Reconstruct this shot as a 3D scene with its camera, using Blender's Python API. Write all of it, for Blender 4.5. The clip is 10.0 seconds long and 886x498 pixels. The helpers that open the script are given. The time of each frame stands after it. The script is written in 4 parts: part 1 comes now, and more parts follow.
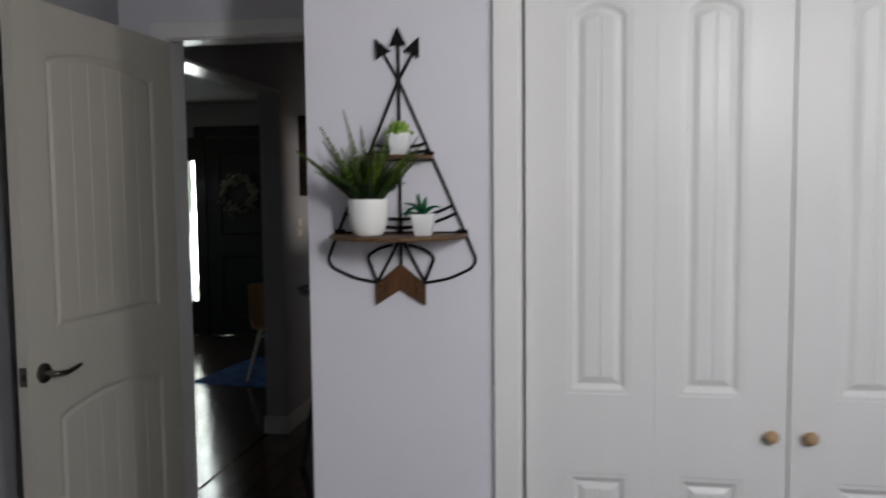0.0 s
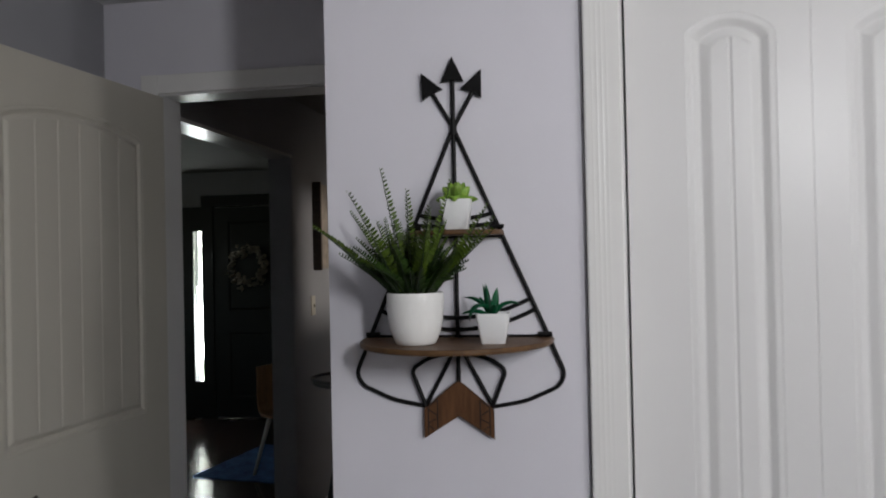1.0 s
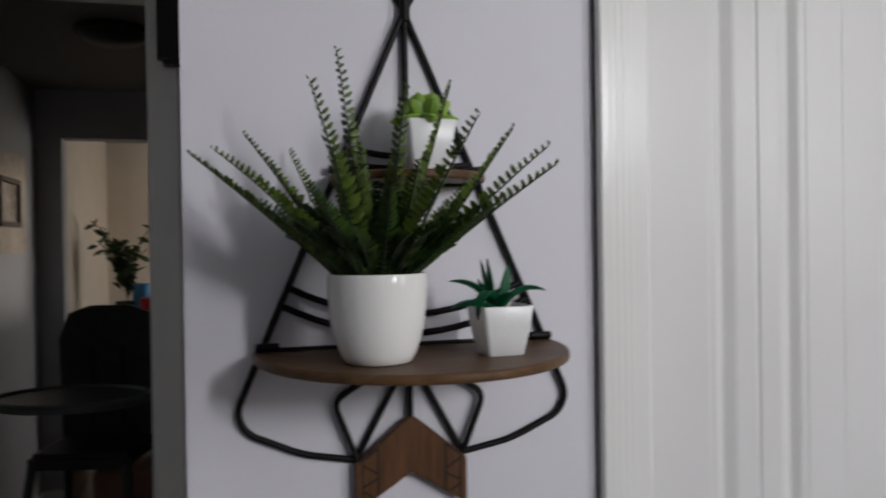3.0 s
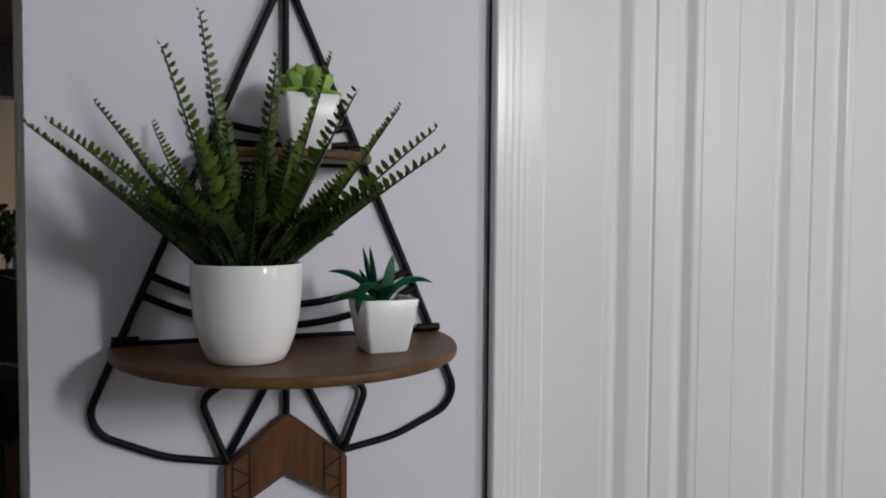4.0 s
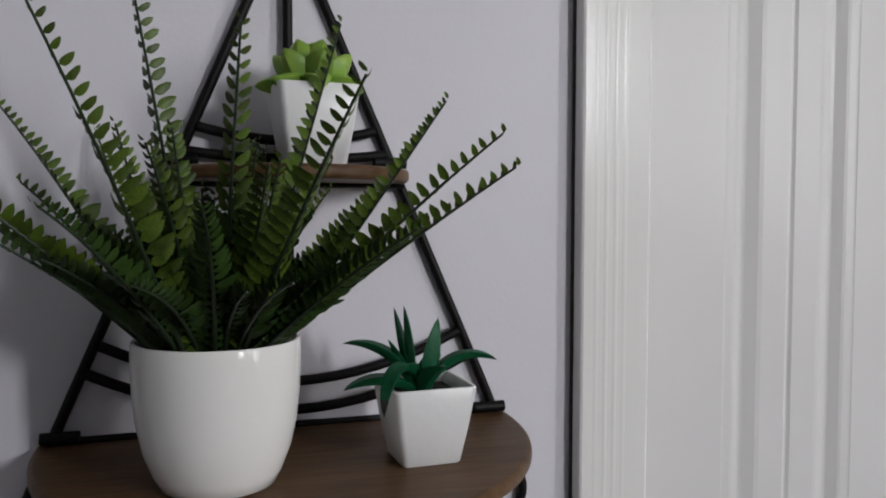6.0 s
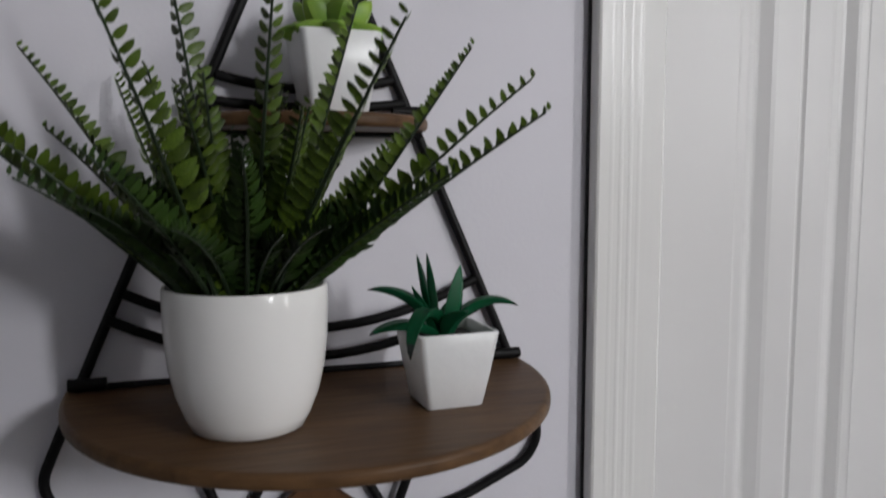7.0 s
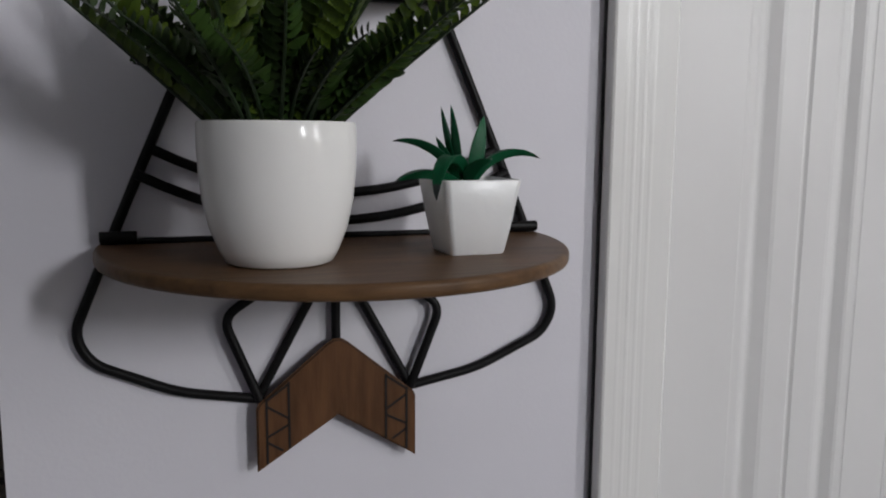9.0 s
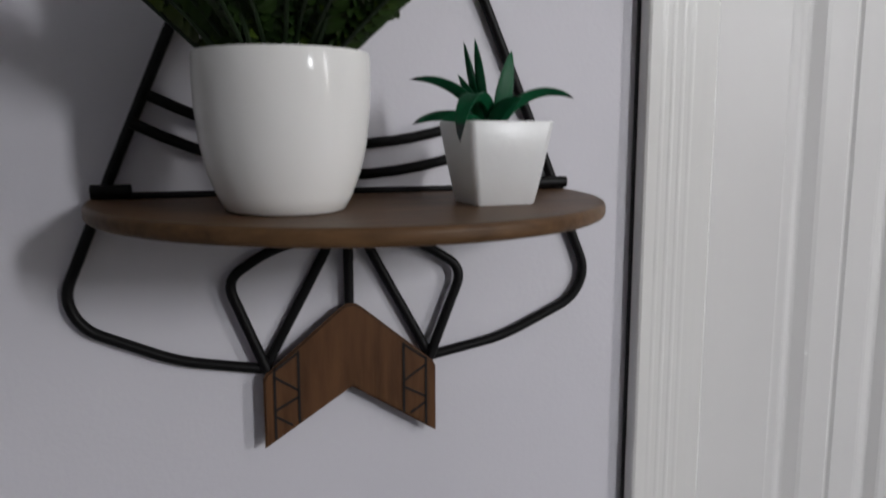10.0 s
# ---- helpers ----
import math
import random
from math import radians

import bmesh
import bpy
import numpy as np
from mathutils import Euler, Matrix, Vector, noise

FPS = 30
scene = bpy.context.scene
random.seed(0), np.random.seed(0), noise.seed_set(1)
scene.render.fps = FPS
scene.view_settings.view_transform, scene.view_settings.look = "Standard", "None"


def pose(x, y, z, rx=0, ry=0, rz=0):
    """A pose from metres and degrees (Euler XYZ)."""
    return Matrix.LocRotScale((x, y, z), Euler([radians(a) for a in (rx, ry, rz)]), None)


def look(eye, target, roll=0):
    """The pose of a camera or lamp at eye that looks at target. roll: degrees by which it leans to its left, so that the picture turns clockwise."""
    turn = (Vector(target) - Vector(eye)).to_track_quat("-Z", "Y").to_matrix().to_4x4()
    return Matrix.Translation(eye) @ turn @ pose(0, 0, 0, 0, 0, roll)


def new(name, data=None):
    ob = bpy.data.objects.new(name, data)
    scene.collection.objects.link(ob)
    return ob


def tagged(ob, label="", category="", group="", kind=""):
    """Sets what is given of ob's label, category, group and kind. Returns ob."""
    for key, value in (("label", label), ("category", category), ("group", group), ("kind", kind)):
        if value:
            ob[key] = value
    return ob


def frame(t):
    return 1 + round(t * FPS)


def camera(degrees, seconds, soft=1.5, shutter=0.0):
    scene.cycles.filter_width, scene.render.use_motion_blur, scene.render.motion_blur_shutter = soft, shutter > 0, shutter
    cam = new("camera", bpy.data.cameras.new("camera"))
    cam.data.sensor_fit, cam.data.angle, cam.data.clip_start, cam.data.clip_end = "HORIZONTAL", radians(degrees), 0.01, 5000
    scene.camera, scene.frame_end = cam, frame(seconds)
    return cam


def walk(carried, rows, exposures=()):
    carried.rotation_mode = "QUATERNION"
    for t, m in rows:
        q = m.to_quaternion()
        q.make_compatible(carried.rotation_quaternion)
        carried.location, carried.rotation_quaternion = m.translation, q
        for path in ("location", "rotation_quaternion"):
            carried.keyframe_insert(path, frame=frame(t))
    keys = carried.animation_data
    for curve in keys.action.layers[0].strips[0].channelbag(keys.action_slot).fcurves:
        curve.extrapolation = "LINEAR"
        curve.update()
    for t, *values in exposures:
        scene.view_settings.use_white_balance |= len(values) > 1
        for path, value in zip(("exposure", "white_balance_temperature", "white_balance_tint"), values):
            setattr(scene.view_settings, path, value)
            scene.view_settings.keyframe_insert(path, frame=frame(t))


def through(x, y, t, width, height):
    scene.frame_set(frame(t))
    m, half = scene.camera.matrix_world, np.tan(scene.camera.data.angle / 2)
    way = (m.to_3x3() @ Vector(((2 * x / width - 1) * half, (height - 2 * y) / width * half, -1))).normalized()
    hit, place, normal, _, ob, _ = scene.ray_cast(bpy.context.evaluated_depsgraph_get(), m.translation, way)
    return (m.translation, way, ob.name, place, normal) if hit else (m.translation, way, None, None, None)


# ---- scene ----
cam = camera(58.6, 10.0, soft=1.9, shutter=0.5)
EXPO = -0.05
PATH = [
    (0, (0.4086, -1.9009, 1.5014), (0.0928, 0.0686, 1.3555), -0.57),
    (0.3, (0.3654, -1.7242, 1.5067), (-0.0488, 0.2224, 1.3092), -1.28),
    (0.5, (0.3347, -1.6524, 1.5071), (-0.0847, 0.2952, 1.3316), -0.44),
    (0.7, (0.293, -1.56, 1.5172), (-0.0853, 0.4036, 1.4822), -0.64),
    (1, (0.2165, -1.388, 1.5423), (-0.1254, 0.5824, 1.5626), -1.24),
    (1.3, (0.177, -1.2282, 1.5393), (-0.1202, 0.7486, 1.4756), -1.52),
    (1.5, (0.1365, -1.1378, 1.5314), (-0.0699, 0.8515, 1.5312), -0.09),
    (1.7, (0.1174, -1.0687, 1.5272), (-0.0258, 0.9241, 1.6197), -0.93),
    (2, (0.0562, -0.9541, 1.5271), (-0.0729, 1.0417, 1.5425), -0.26),
    (2.2, (0.0215, -0.9146, 1.5394), (0.0045, 1.0853, 1.5443), 0.26),
    (2.5, (-0.083, -0.8782, 1.5344), (0.1511, 1.108, 1.5352), -2.33),
    (2.8, (-0.161, -0.8648, 1.5266), (0.2122, 1.0988, 1.4568), -2.13),
    (3, (-0.1762, -0.8627, 1.5135), (0.3142, 1.0762, 1.497), -0.85),
    (3.2, (-0.1611, -0.8646, 1.5285), (0.4055, 1.053, 1.4856), 1.40),
    (4.3, (-0.1357, -0.7766, 1.5305), (0.611, 1.0753, 1.4172), 0.46),
    (4.5, (-0.1302, -0.7451, 1.5401), (0.62, 1.1041, 1.4071), 1.31),
    (4.8, (-0.0971, -0.6833, 1.5426), (0.6004, 1.1906, 1.4986), 2.41),
    (5, (-0.0746, -0.6481, 1.563), (0.61, 1.23, 1.4977), 1.65),
    (5.5, (-0.0609, -0.5953, 1.5626), (0.5374, 1.31, 1.4547), 0.50),
    (5.7, (-0.057, -0.585, 1.558), (0.5272, 1.3255, 1.465), 0.20),
    (6.8, (-0.0766, -0.5879, 1.5577), (0.5039, 1.3221, 1.4353), 0.11),
    (7, (-0.0801, -0.5857, 1.5518), (0.5185, 1.3119, 1.3501), -0.02),
    (7.2, (-0.0857, -0.5849, 1.5286), (0.5156, 1.3136, 1.344), 0.79),
    (7.5, (-0.0967, -0.5897, 1.5166), (0.51, 1.3005, 1.2736), 0.23),
    (8, (-0.1042, -0.5973, 1.4834), (0.503, 1.2857, 1.1909), 0.25),
    (8.2, (-0.1026, -0.601, 1.4803), (0.4833, 1.2875, 1.1799), 0.34),
    (8.5, (-0.107, -0.6048, 1.4752), (0.5001, 1.2763, 1.1704), 0.10),
    (9, (-0.1022, -0.6026, 1.4759), (0.4967, 1.2853, 1.198), 0.40),
    (9.5, (-0.1032, -0.585, 1.4753), (0.4542, 1.321, 1.2379), 1.13),
    (9.7, (-0.0947, -0.5773, 1.4675), (0.4462, 1.3278, 1.1889), 1.21),
    (10, (-0.0939, -0.5561, 1.4449), (0.4717, 1.3384, 1.1438), -0.03),
]
walk(cam, [(t, look(eye, target, roll)) for t, eye, target, roll in PATH], [(0, EXPO), (10, EXPO)])

# ---- light ----
world = bpy.data.worlds.new("world")
scene.world = world
world.use_nodes = True
wn = world.node_tree
sky = wn.nodes.new("ShaderNodeTexSky")
sky.sky_type, sky.sun_disc, sky.sun_elevation, sky.sun_rotation = "NISHITA", False, radians(38), radians(120)
wn.links.new(sky.outputs[0], wn.nodes["Background"].inputs[0])
wn.nodes["Background"].inputs[1].default_value = 0.12

sun = new("sun", bpy.data.lights.new("sun", "SUN"))
sun.data.energy, sun.data.angle, sun.data.color = 1.0, radians(10), (1.0, 0.95, 0.88)
sun.matrix_world = look((-6, 9, 9), (0, 0, 0))


def window_light(name, eye, target, w, h, power, color):
    """Daylight that enters by a window's opening."""
    lamp = new(name, bpy.data.lights.new(name, "AREA"))
    lamp.data.shape, lamp.data.size, lamp.data.size_y = "RECTANGLE", w, h
    lamp.data.energy, lamp.data.color = power, color
    lamp.matrix_world = look(eye, target)
    return lamp


window_light("window_light", (1.77, -1.62, 1.90), (0, -1.0, 1.60), 0.14, 0.80, 12.5, (0.975, 0.975, 0.985))
window_light("window_light", (1.25, -2.36, 2.08), (0, 0, 1.45), 0.13, 0.42, 21, (0.97, 0.975, 1.0))
window_light("window_light", (1.02, 5.6, 1.7), (-1, 5.6, 1.2), 1.1, 1.1, 12, (1.0, 0.93, 0.85))
# unseen lamp beyond the hall wall, added for the lit patch at the picture
window_light("window_light", (3.2, 3.4, 1.70), (-1.3, 3.4, 1.65), 0.25, 0.20, 52, (1.0, 0.91, 0.83))
window_light("window_light", (-5.02, 3.4, 1.5), (-2, 3.2, 1.6), 1.2, 1.2, 1.4, (0.88, 1.0, 0.74))
window_light("window_light", (-3.50, 6.02, 1.12), (-3.0, 3, 0.4), 0.14, 1.4, 12, (0.92, 1.0, 0.98))

# ---- materials ----


def shader(name, color, rough=0.5, metal=0.0, vary=0.08, scale=20.0, bump=0.02, bump_scale=60.0, coat=0.0, stretch=(1, 1, 1), dark=None):
    """A surface with large blotches, fine grain and fine relief, at real-world size."""
    m = bpy.data.materials.new(name)
    m.use_nodes = True
    n, l = m.node_tree.nodes, m.node_tree.links
    b = n["Principled BSDF"]
    b.inputs["Roughness"].default_value, b.inputs["Metallic"].default_value = rough, metal
    b.inputs["Coat Weight"].default_value = coat
    co, mp = n.new("ShaderNodeTexCoord"), n.new("ShaderNodeMapping")
    l.new(co.outputs["Object"], mp.inputs[0])
    mp.inputs["Scale"].default_value = stretch
    big, fine = n.new("ShaderNodeTexNoise"), n.new("ShaderNodeTexNoise")
    big.inputs["Scale"].default_value, fine.inputs["Scale"].default_value = scale * 0.15, scale
    fine.inputs["Detail"].default_value = 6
    for t in (big, fine):
        l.new(mp.outputs[0], t.inputs[0])
    mix = n.new("ShaderNodeMix")
    mix.data_type = "FLOAT"
    mix.inputs[0].default_value = 0.5
    l.new(big.outputs[0], mix.inputs[2])
    l.new(fine.outputs[0], mix.inputs[3])
    ramp = n.new("ShaderNodeValToRGB")
    d = dark or [c * (1 - 2.2 * vary) for c in color]
    ramp.color_ramp.elements[0].position, ramp.color_ramp.elements[0].color = 0.3, (*d, 1)
    ramp.color_ramp.elements[1].position, ramp.color_ramp.elements[1].color = 0.7, (*[min(1, c * (1 + vary)) for c in color], 1)
    l.new(mix.outputs[0], ramp.inputs[0])
    l.new(ramp.outputs[0], b.inputs["Base Color"])
    if bump:
        rel, bp = n.new("ShaderNodeTexNoise"), n.new("ShaderNodeBump")
        rel.inputs["Scale"].default_value, rel.inputs["Detail"].default_value = bump_scale, 3
        l.new(mp.outputs[0], rel.inputs[0])
        bp.inputs["Strength"].default_value, bp.inputs["Distance"].default_value = bump, 0.01
        l.new(rel.outputs[0], bp.inputs["Height"])
        l.new(bp.outputs[0], b.inputs["Normal"])
    return m


def leafy(name, light, dark, rough=0.4, scale=60.0, through=0.15):
    """Leaf surface: two greens, varied piece by piece, a little light passing through."""
    m = shader(name, light, rough, 0, 0.2, scale, 0.05, 300, dark=dark)
    n, l = m.node_tree.nodes, m.node_tree.links
    b = n["Principled BSDF"]
    ramp = b.inputs["Base Color"].links[0].from_node
    info, geo, hsv = n.new("ShaderNodeObjectInfo"), n.new("ShaderNodeNewGeometry"), n.new("ShaderNodeHueSaturation")
    add, rng = n.new("ShaderNodeMath"), n.new("ShaderNodeMapRange")
    add.operation = "ADD"
    l.new(info.outputs["Random"], add.inputs[0])
    l.new(geo.outputs["Random Per Island"], add.inputs[1])
    rng.inputs["From Max"].default_value, rng.inputs["To Min"].default_value, rng.inputs["To Max"].default_value = 2.0, 0.22, 1.5
    l.new(add.outputs[0], rng.inputs[0])
    l.new(rng.outputs[0], hsv.inputs["Value"])
    l.new(ramp.outputs[0], hsv.inputs["Color"])
    l.new(hsv.outputs[0], b.inputs["Base Color"])
    b.inputs["Transmission Weight"].default_value = 0.0
    b.inputs["Specular IOR Level"].default_value = 0.3
    b.inputs["Subsurface Weight"].default_value = through
    b.inputs["Subsurface Radius"].default_value = (0.002, 0.004, 0.001)
    return m


M_WALL = shader("wall_paint", (0.70, 0.685, 0.735), 0.6, 0, 0.02, 6, 0.03, 260)
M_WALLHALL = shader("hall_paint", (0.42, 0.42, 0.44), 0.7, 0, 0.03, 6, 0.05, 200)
M_WHITE = shader("white_trim_paint", (0.73, 0.72, 0.712), 0.29, 0, 0.02, 8, 0.012, 40, coat=0.0, stretch=(1, 1, 0.05))
M_WHITE.node_tree.nodes["Principled BSDF"].inputs["Specular IOR Level"].default_value = 0.18
M_TRIM = shader("gloss_trim_paint", (0.80, 0.79, 0.77), 0.23, 0, 0.02, 8, 0.018, 110, coat=0.0, stretch=(1, 1, 0.05))
M_TRIM.node_tree.nodes["Principled BSDF"].inputs["Specular IOR Level"].default_value = 0.24
# the white door's dim, yellowish light is put into its paint
M_DIMDOOR = shader("dimmed_door_paint", (0.58, 0.55, 0.48), 0.4, 0, 0.03, 8, 0.03, 110, stretch=(1, 1, 0.05))
# walls mostly out of view; the darkened paint cuts the light they bounce
M_ROOMDIM = shader("dimmed_room_paint", (0.36, 0.36, 0.385), 0.6, 0, 0.02, 6, 0.03, 260)
# tone chosen for the light that the bedroom floor throws back
M_BOUNCEFLOOR = shader("bounce_carpet", (0.10, 0.095, 0.088), 0.95, 0, 0.15, 60, 0.5, 500)
M_CEIL = shader("ceiling_paint", (0.74, 0.74, 0.73), 0.8, 0, 0.03, 10, 0.2, 120)
M_FLOOR = shader("floor_wood", (0.075, 0.042, 0.032), 0.14, 0, 0.3, 14, 0.05, 40, stretch=(6, 0.6, 1))
M_METAL = shader("black_wire", (0.0045, 0.004, 0.0045), 0.5, 0.0, 0.2, 80, 0.06, 400)
M_METAL.node_tree.nodes["Principled BSDF"].inputs["Specular IOR Level"].default_value = 0.2
M_SHELF = shader("walnut_shelf", (0.122, 0.066, 0.030), 0.45, 0, 0.3, 55, 0.06, 90, stretch=(0.35, 3.2, 3.2), dark=(0.052, 0.027, 0.013))
M_SHELF.node_tree.nodes["Principled BSDF"].inputs["Specular IOR Level"].default_value = 0.2
M_PLATE = shader("walnut_plate", (0.108, 0.050, 0.022), 0.5, 0, 0.35, 45, 0.06, 120, stretch=(3.0, 3.0, 0.4), dark=(0.044, 0.019, 0.009))
M_PLATE.node_tree.nodes["Principled BSDF"].inputs["Specular IOR Level"].default_value = 0.2
M_PLATE.node_tree.nodes["Principled BSDF"].inputs["Coat Weight"].default_value = 0.0
M_BURN = shader("burnt_lines", (0.009, 0.006, 0.005), 0.8, 0, 0.2, 80)
M_POT = shader("white_glaze", (0.81, 0.80, 0.78), 0.15, 0, 0.015, 12, 0.01, 30)
M_POT.node_tree.nodes["Principled BSDF"].inputs["Specular IOR Level"].default_value = 0.22
M_POTB = shader("white_ceramic", (0.76, 0.76, 0.76), 0.3, 0, 0.03, 30, 0.03, 150)
M_SOIL = shader("soil", (0.02, 0.018, 0.014), 0.9, 0, 0.5, 120, 0.8, 200)
M_FERN = leafy("fern_leaf", (0.098, 0.148, 0.013), (0.019, 0.048, 0.007), 0.42, 90, 0.03)
# darker copy of the fern leaf, the inner crown's shade in its colour
M_FERNSHADE = leafy("shaded_fern_leaf", (0.030, 0.062, 0.009), (0.007, 0.022, 0.005), 0.45, 90, 0.02)
M_STEM = shader("fern_stem", (0.014, 0.030, 0.010), 0.5, 0, 0.3, 120)
M_ALOE = shader("aloe_leaf", (0.005, 0.092, 0.034), 0.48, 0, 0.3, 40, 0.05, 150, dark=(0.003, 0.045, 0.02))
M_ALOE.node_tree.nodes["Principled BSDF"].inputs["Specular IOR Level"].default_value = 0.22
M_ALOETIP = shader("aloe_tip", (0.012, 0.02, 0.018), 0.5, 0, 0.3, 80)
M_SUCC = leafy("succulent_leaf", (0.28, 0.40, 0.055), (0.09, 0.22, 0.035), 0.42, 45, 0.25)
M_KNOB = shader("light_wood_knob", (0.42, 0.27, 0.14), 0.45, 0, 0.15, 60, 0.05, 120)
M_NICKEL = shader("brushed_nickel", (0.20, 0.185, 0.17), 0.28, 1.0, 0.1, 80, 0.03, 300)
M_BLACK = shader("black_paint", (0.007, 0.007, 0.0075), 0.5, 0, 0.2, 20, 0.03, 100)
M_DARK = shader("dark_plastic", (0.035, 0.034, 0.036), 0.45, 0, 0.2, 30, 0.03, 150)
M_TRAY = shader("grey_tray", (0.14, 0.14, 0.145), 0.35, 0, 0.1, 30, 0.02, 100)
M_RUG = shader("blue_rug", (0.05, 0.13, 0.33), 0.95, 0, 0.5, 45, 0.6, 300, dark=(0.02, 0.04, 0.12))
M_CHAIRWOOD = shader("chair_wood", (0.36, 0.17, 0.07), 0.45, 0, 0.2, 30, 0.04, 60, stretch=(3, 3, 0.4))
M_PALE = shader("pale_leg", (0.66, 0.62, 0.55), 0.4, 0, 0.1, 40)
M_TAN = shader("tan_wall", (0.62, 0.55, 0.47), 0.8, 0, 0.05, 6, 0.05, 100)
M_FRAME = shader("dark_frame_wood", (0.05, 0.03, 0.02), 0.45, 0, 0.3, 40, 0.05, 100)
M_GLOSSPRINT = shader("glazed_print", (0.35, 0.3, 0.26), 0.05, 0, 0.3, 25, 0.0, 50, coat=0.5)
M_PAPER = shader("picture_paper", (0.55, 0.47, 0.38), 0.7, 0, 0.2, 25, 0.02, 50)
M_WREATH = shader("dry_wreath", (0.45, 0.40, 0.33), 0.9, 0, 0.4, 60, 0.4, 120)
M_RED = shader("red_plastic", (0.55, 0.02, 0.03), 0.4, 0, 0.1, 30)
M_BLUE = shader("blue_plastic", (0.05, 0.25, 0.55), 0.4, 0, 0.1, 30)
M_PLASTIC = shader("ivory_plastic", (0.7, 0.66, 0.56), 0.4, 0, 0.05, 30)
M_HOUSEPLANT = leafy("house_plant_leaf", (0.07, 0.12, 0.04), (0.03, 0.06, 0.025), 0.5, 30)


def glass_material():
    m = bpy.data.materials.new("window_glass")
    m.use_nodes = True
    b = m.node_tree.nodes["Principled BSDF"]
    b.inputs["Transmission Weight"].default_value, b.inputs["Roughness"].default_value = 1.0, 0.02
    b.inputs["IOR"].default_value = 1.45
    return m


def outdoor_material():
    """Bright blurred garden, outside the windows."""
    m = bpy.data.materials.new("garden_backdrop")
    m.use_nodes = True
    n, l = m.node_tree.nodes, m.node_tree.links
    b = n["Principled BSDF"]
    co, no, ra = n.new("ShaderNodeTexCoord"), n.new("ShaderNodeTexNoise"), n.new("ShaderNodeValToRGB")
    no.inputs["Scale"].default_value = 3.4
    l.new(co.outputs["Object"], no.inputs[0])
    ra.color_ramp.elements[0].position, ra.color_ramp.elements[0].color = 0.40, (0.035, 0.065, 0.022, 1)
    ra.color_ramp.elements[1].position, ra.color_ramp.elements[1].color = 0.62, (0.95, 1.0, 0.93, 1)
    l.new(no.outputs[0], ra.inputs[0])
    l.new(ra.outputs[0], b.inputs["Emission Color"])
    b.inputs["Emission Strength"].default_value = 14.0
    b.inputs["Base Color"].default_value = (0.2, 0.3, 0.15, 1)
    return m


M_GLASS, M_OUT = glass_material(), outdoor_material()

# ---- mesh helpers ----


def part(name, bm, material, parent=None, label="", smooth=False):
    """Links a bmesh as one mesh object under a thing or a part."""
    me = bpy.data.meshes.new(name)
    bmesh.ops.recalc_face_normals(bm, faces=bm.faces)
    for fc in bm.faces:
        fc.smooth = smooth
    bm.to_mesh(me)
    bm.free()
    me.materials.append(material)
    ob = new(name, me)
    if smooth:
        me.set_sharp_from_angle(angle=radians(40))
    if parent:
        ob.parent = parent
    if label:
        tagged(ob, label)
    return ob


def thing(name, at, label, category, group="", rz=0):
    ob = new(name)
    ob.matrix_world = pose(*at, 0, 0, rz)
    ob.empty_display_size = 0.05
    return tagged(ob, label, category, group)


def box(x0, x1, y0, y1, z0, z1, bevel=0.0, bm=None):
    bm2 = bmesh.new()
    bmesh.ops.create_cube(bm2, size=1, matrix=Matrix.Translation(((x0 + x1) / 2, (y0 + y1) / 2, (z0 + z1) / 2)) @ Matrix.Diagonal((x1 - x0, y1 - y0, z1 - z0, 1)))
    if bevel:
        bmesh.ops.bevel(bm2, geom=bm2.edges[:], offset=bevel, segments=2, affect="EDGES")
    if bm is None:
        return bm2
    join(bm, bm2)
    return bm


def join(bm, other):
    me = bpy.data.meshes.new("tmp")
    other.to_mesh(me)
    other.free()
    bm.from_mesh(me)
    bpy.data.meshes.remove(me)
    return bm


def fillet(points, r, steps=6):
    """A polyline with its corners rounded by r."""
    p = [Vector(q) for q in points]
    out = [p[0]]
    for a, b, c in zip(p, p[1:], p[2:]):
        u, v = (a - b), (c - b)
        k = min(r, u.length * 0.49, v.length * 0.49)
        s, e = b + u.normalized() * k, b + v.normalized() * k
        for i in range(steps + 1):
            t = i / steps
            out.append(s * (1 - t) ** 2 + b * 2 * t * (1 - t) + e * t * t)
    out.append(p[-1])
    return out


def tube(points, radius, sides=10, bm=None, taper=None):
    """A round bar along a polyline."""
    bm = bm or bmesh.new()
    pts = [Vector(p) for p in points]
    rings, ref = [], None
    for i, p in enumerate(pts):
        d = (pts[min(i + 1, len(pts) - 1)] - pts[max(i - 1, 0)]).normalized()
        if ref is None:
            ref = d.orthogonal().normalized()
        ref = (ref - d * ref.dot(d)).normalized()
        side = d.cross(ref)
        r = radius * (taper(i / (len(pts) - 1)) if taper else 1)
        rings.append([bm.verts.new(p + r * (math.cos(a) * ref + math.sin(a) * side)) for a in (2 * math.pi * k / sides for k in range(sides))])
    for a, b in zip(rings, rings[1:]):
        for k in range(sides):
            bm.faces.new((a[k], a[(k + 1) % sides], b[(k + 1) % sides], b[k]))
    bm.faces.new(rings[0][::-1])
    bm.faces.new(rings[-1])
    return bm


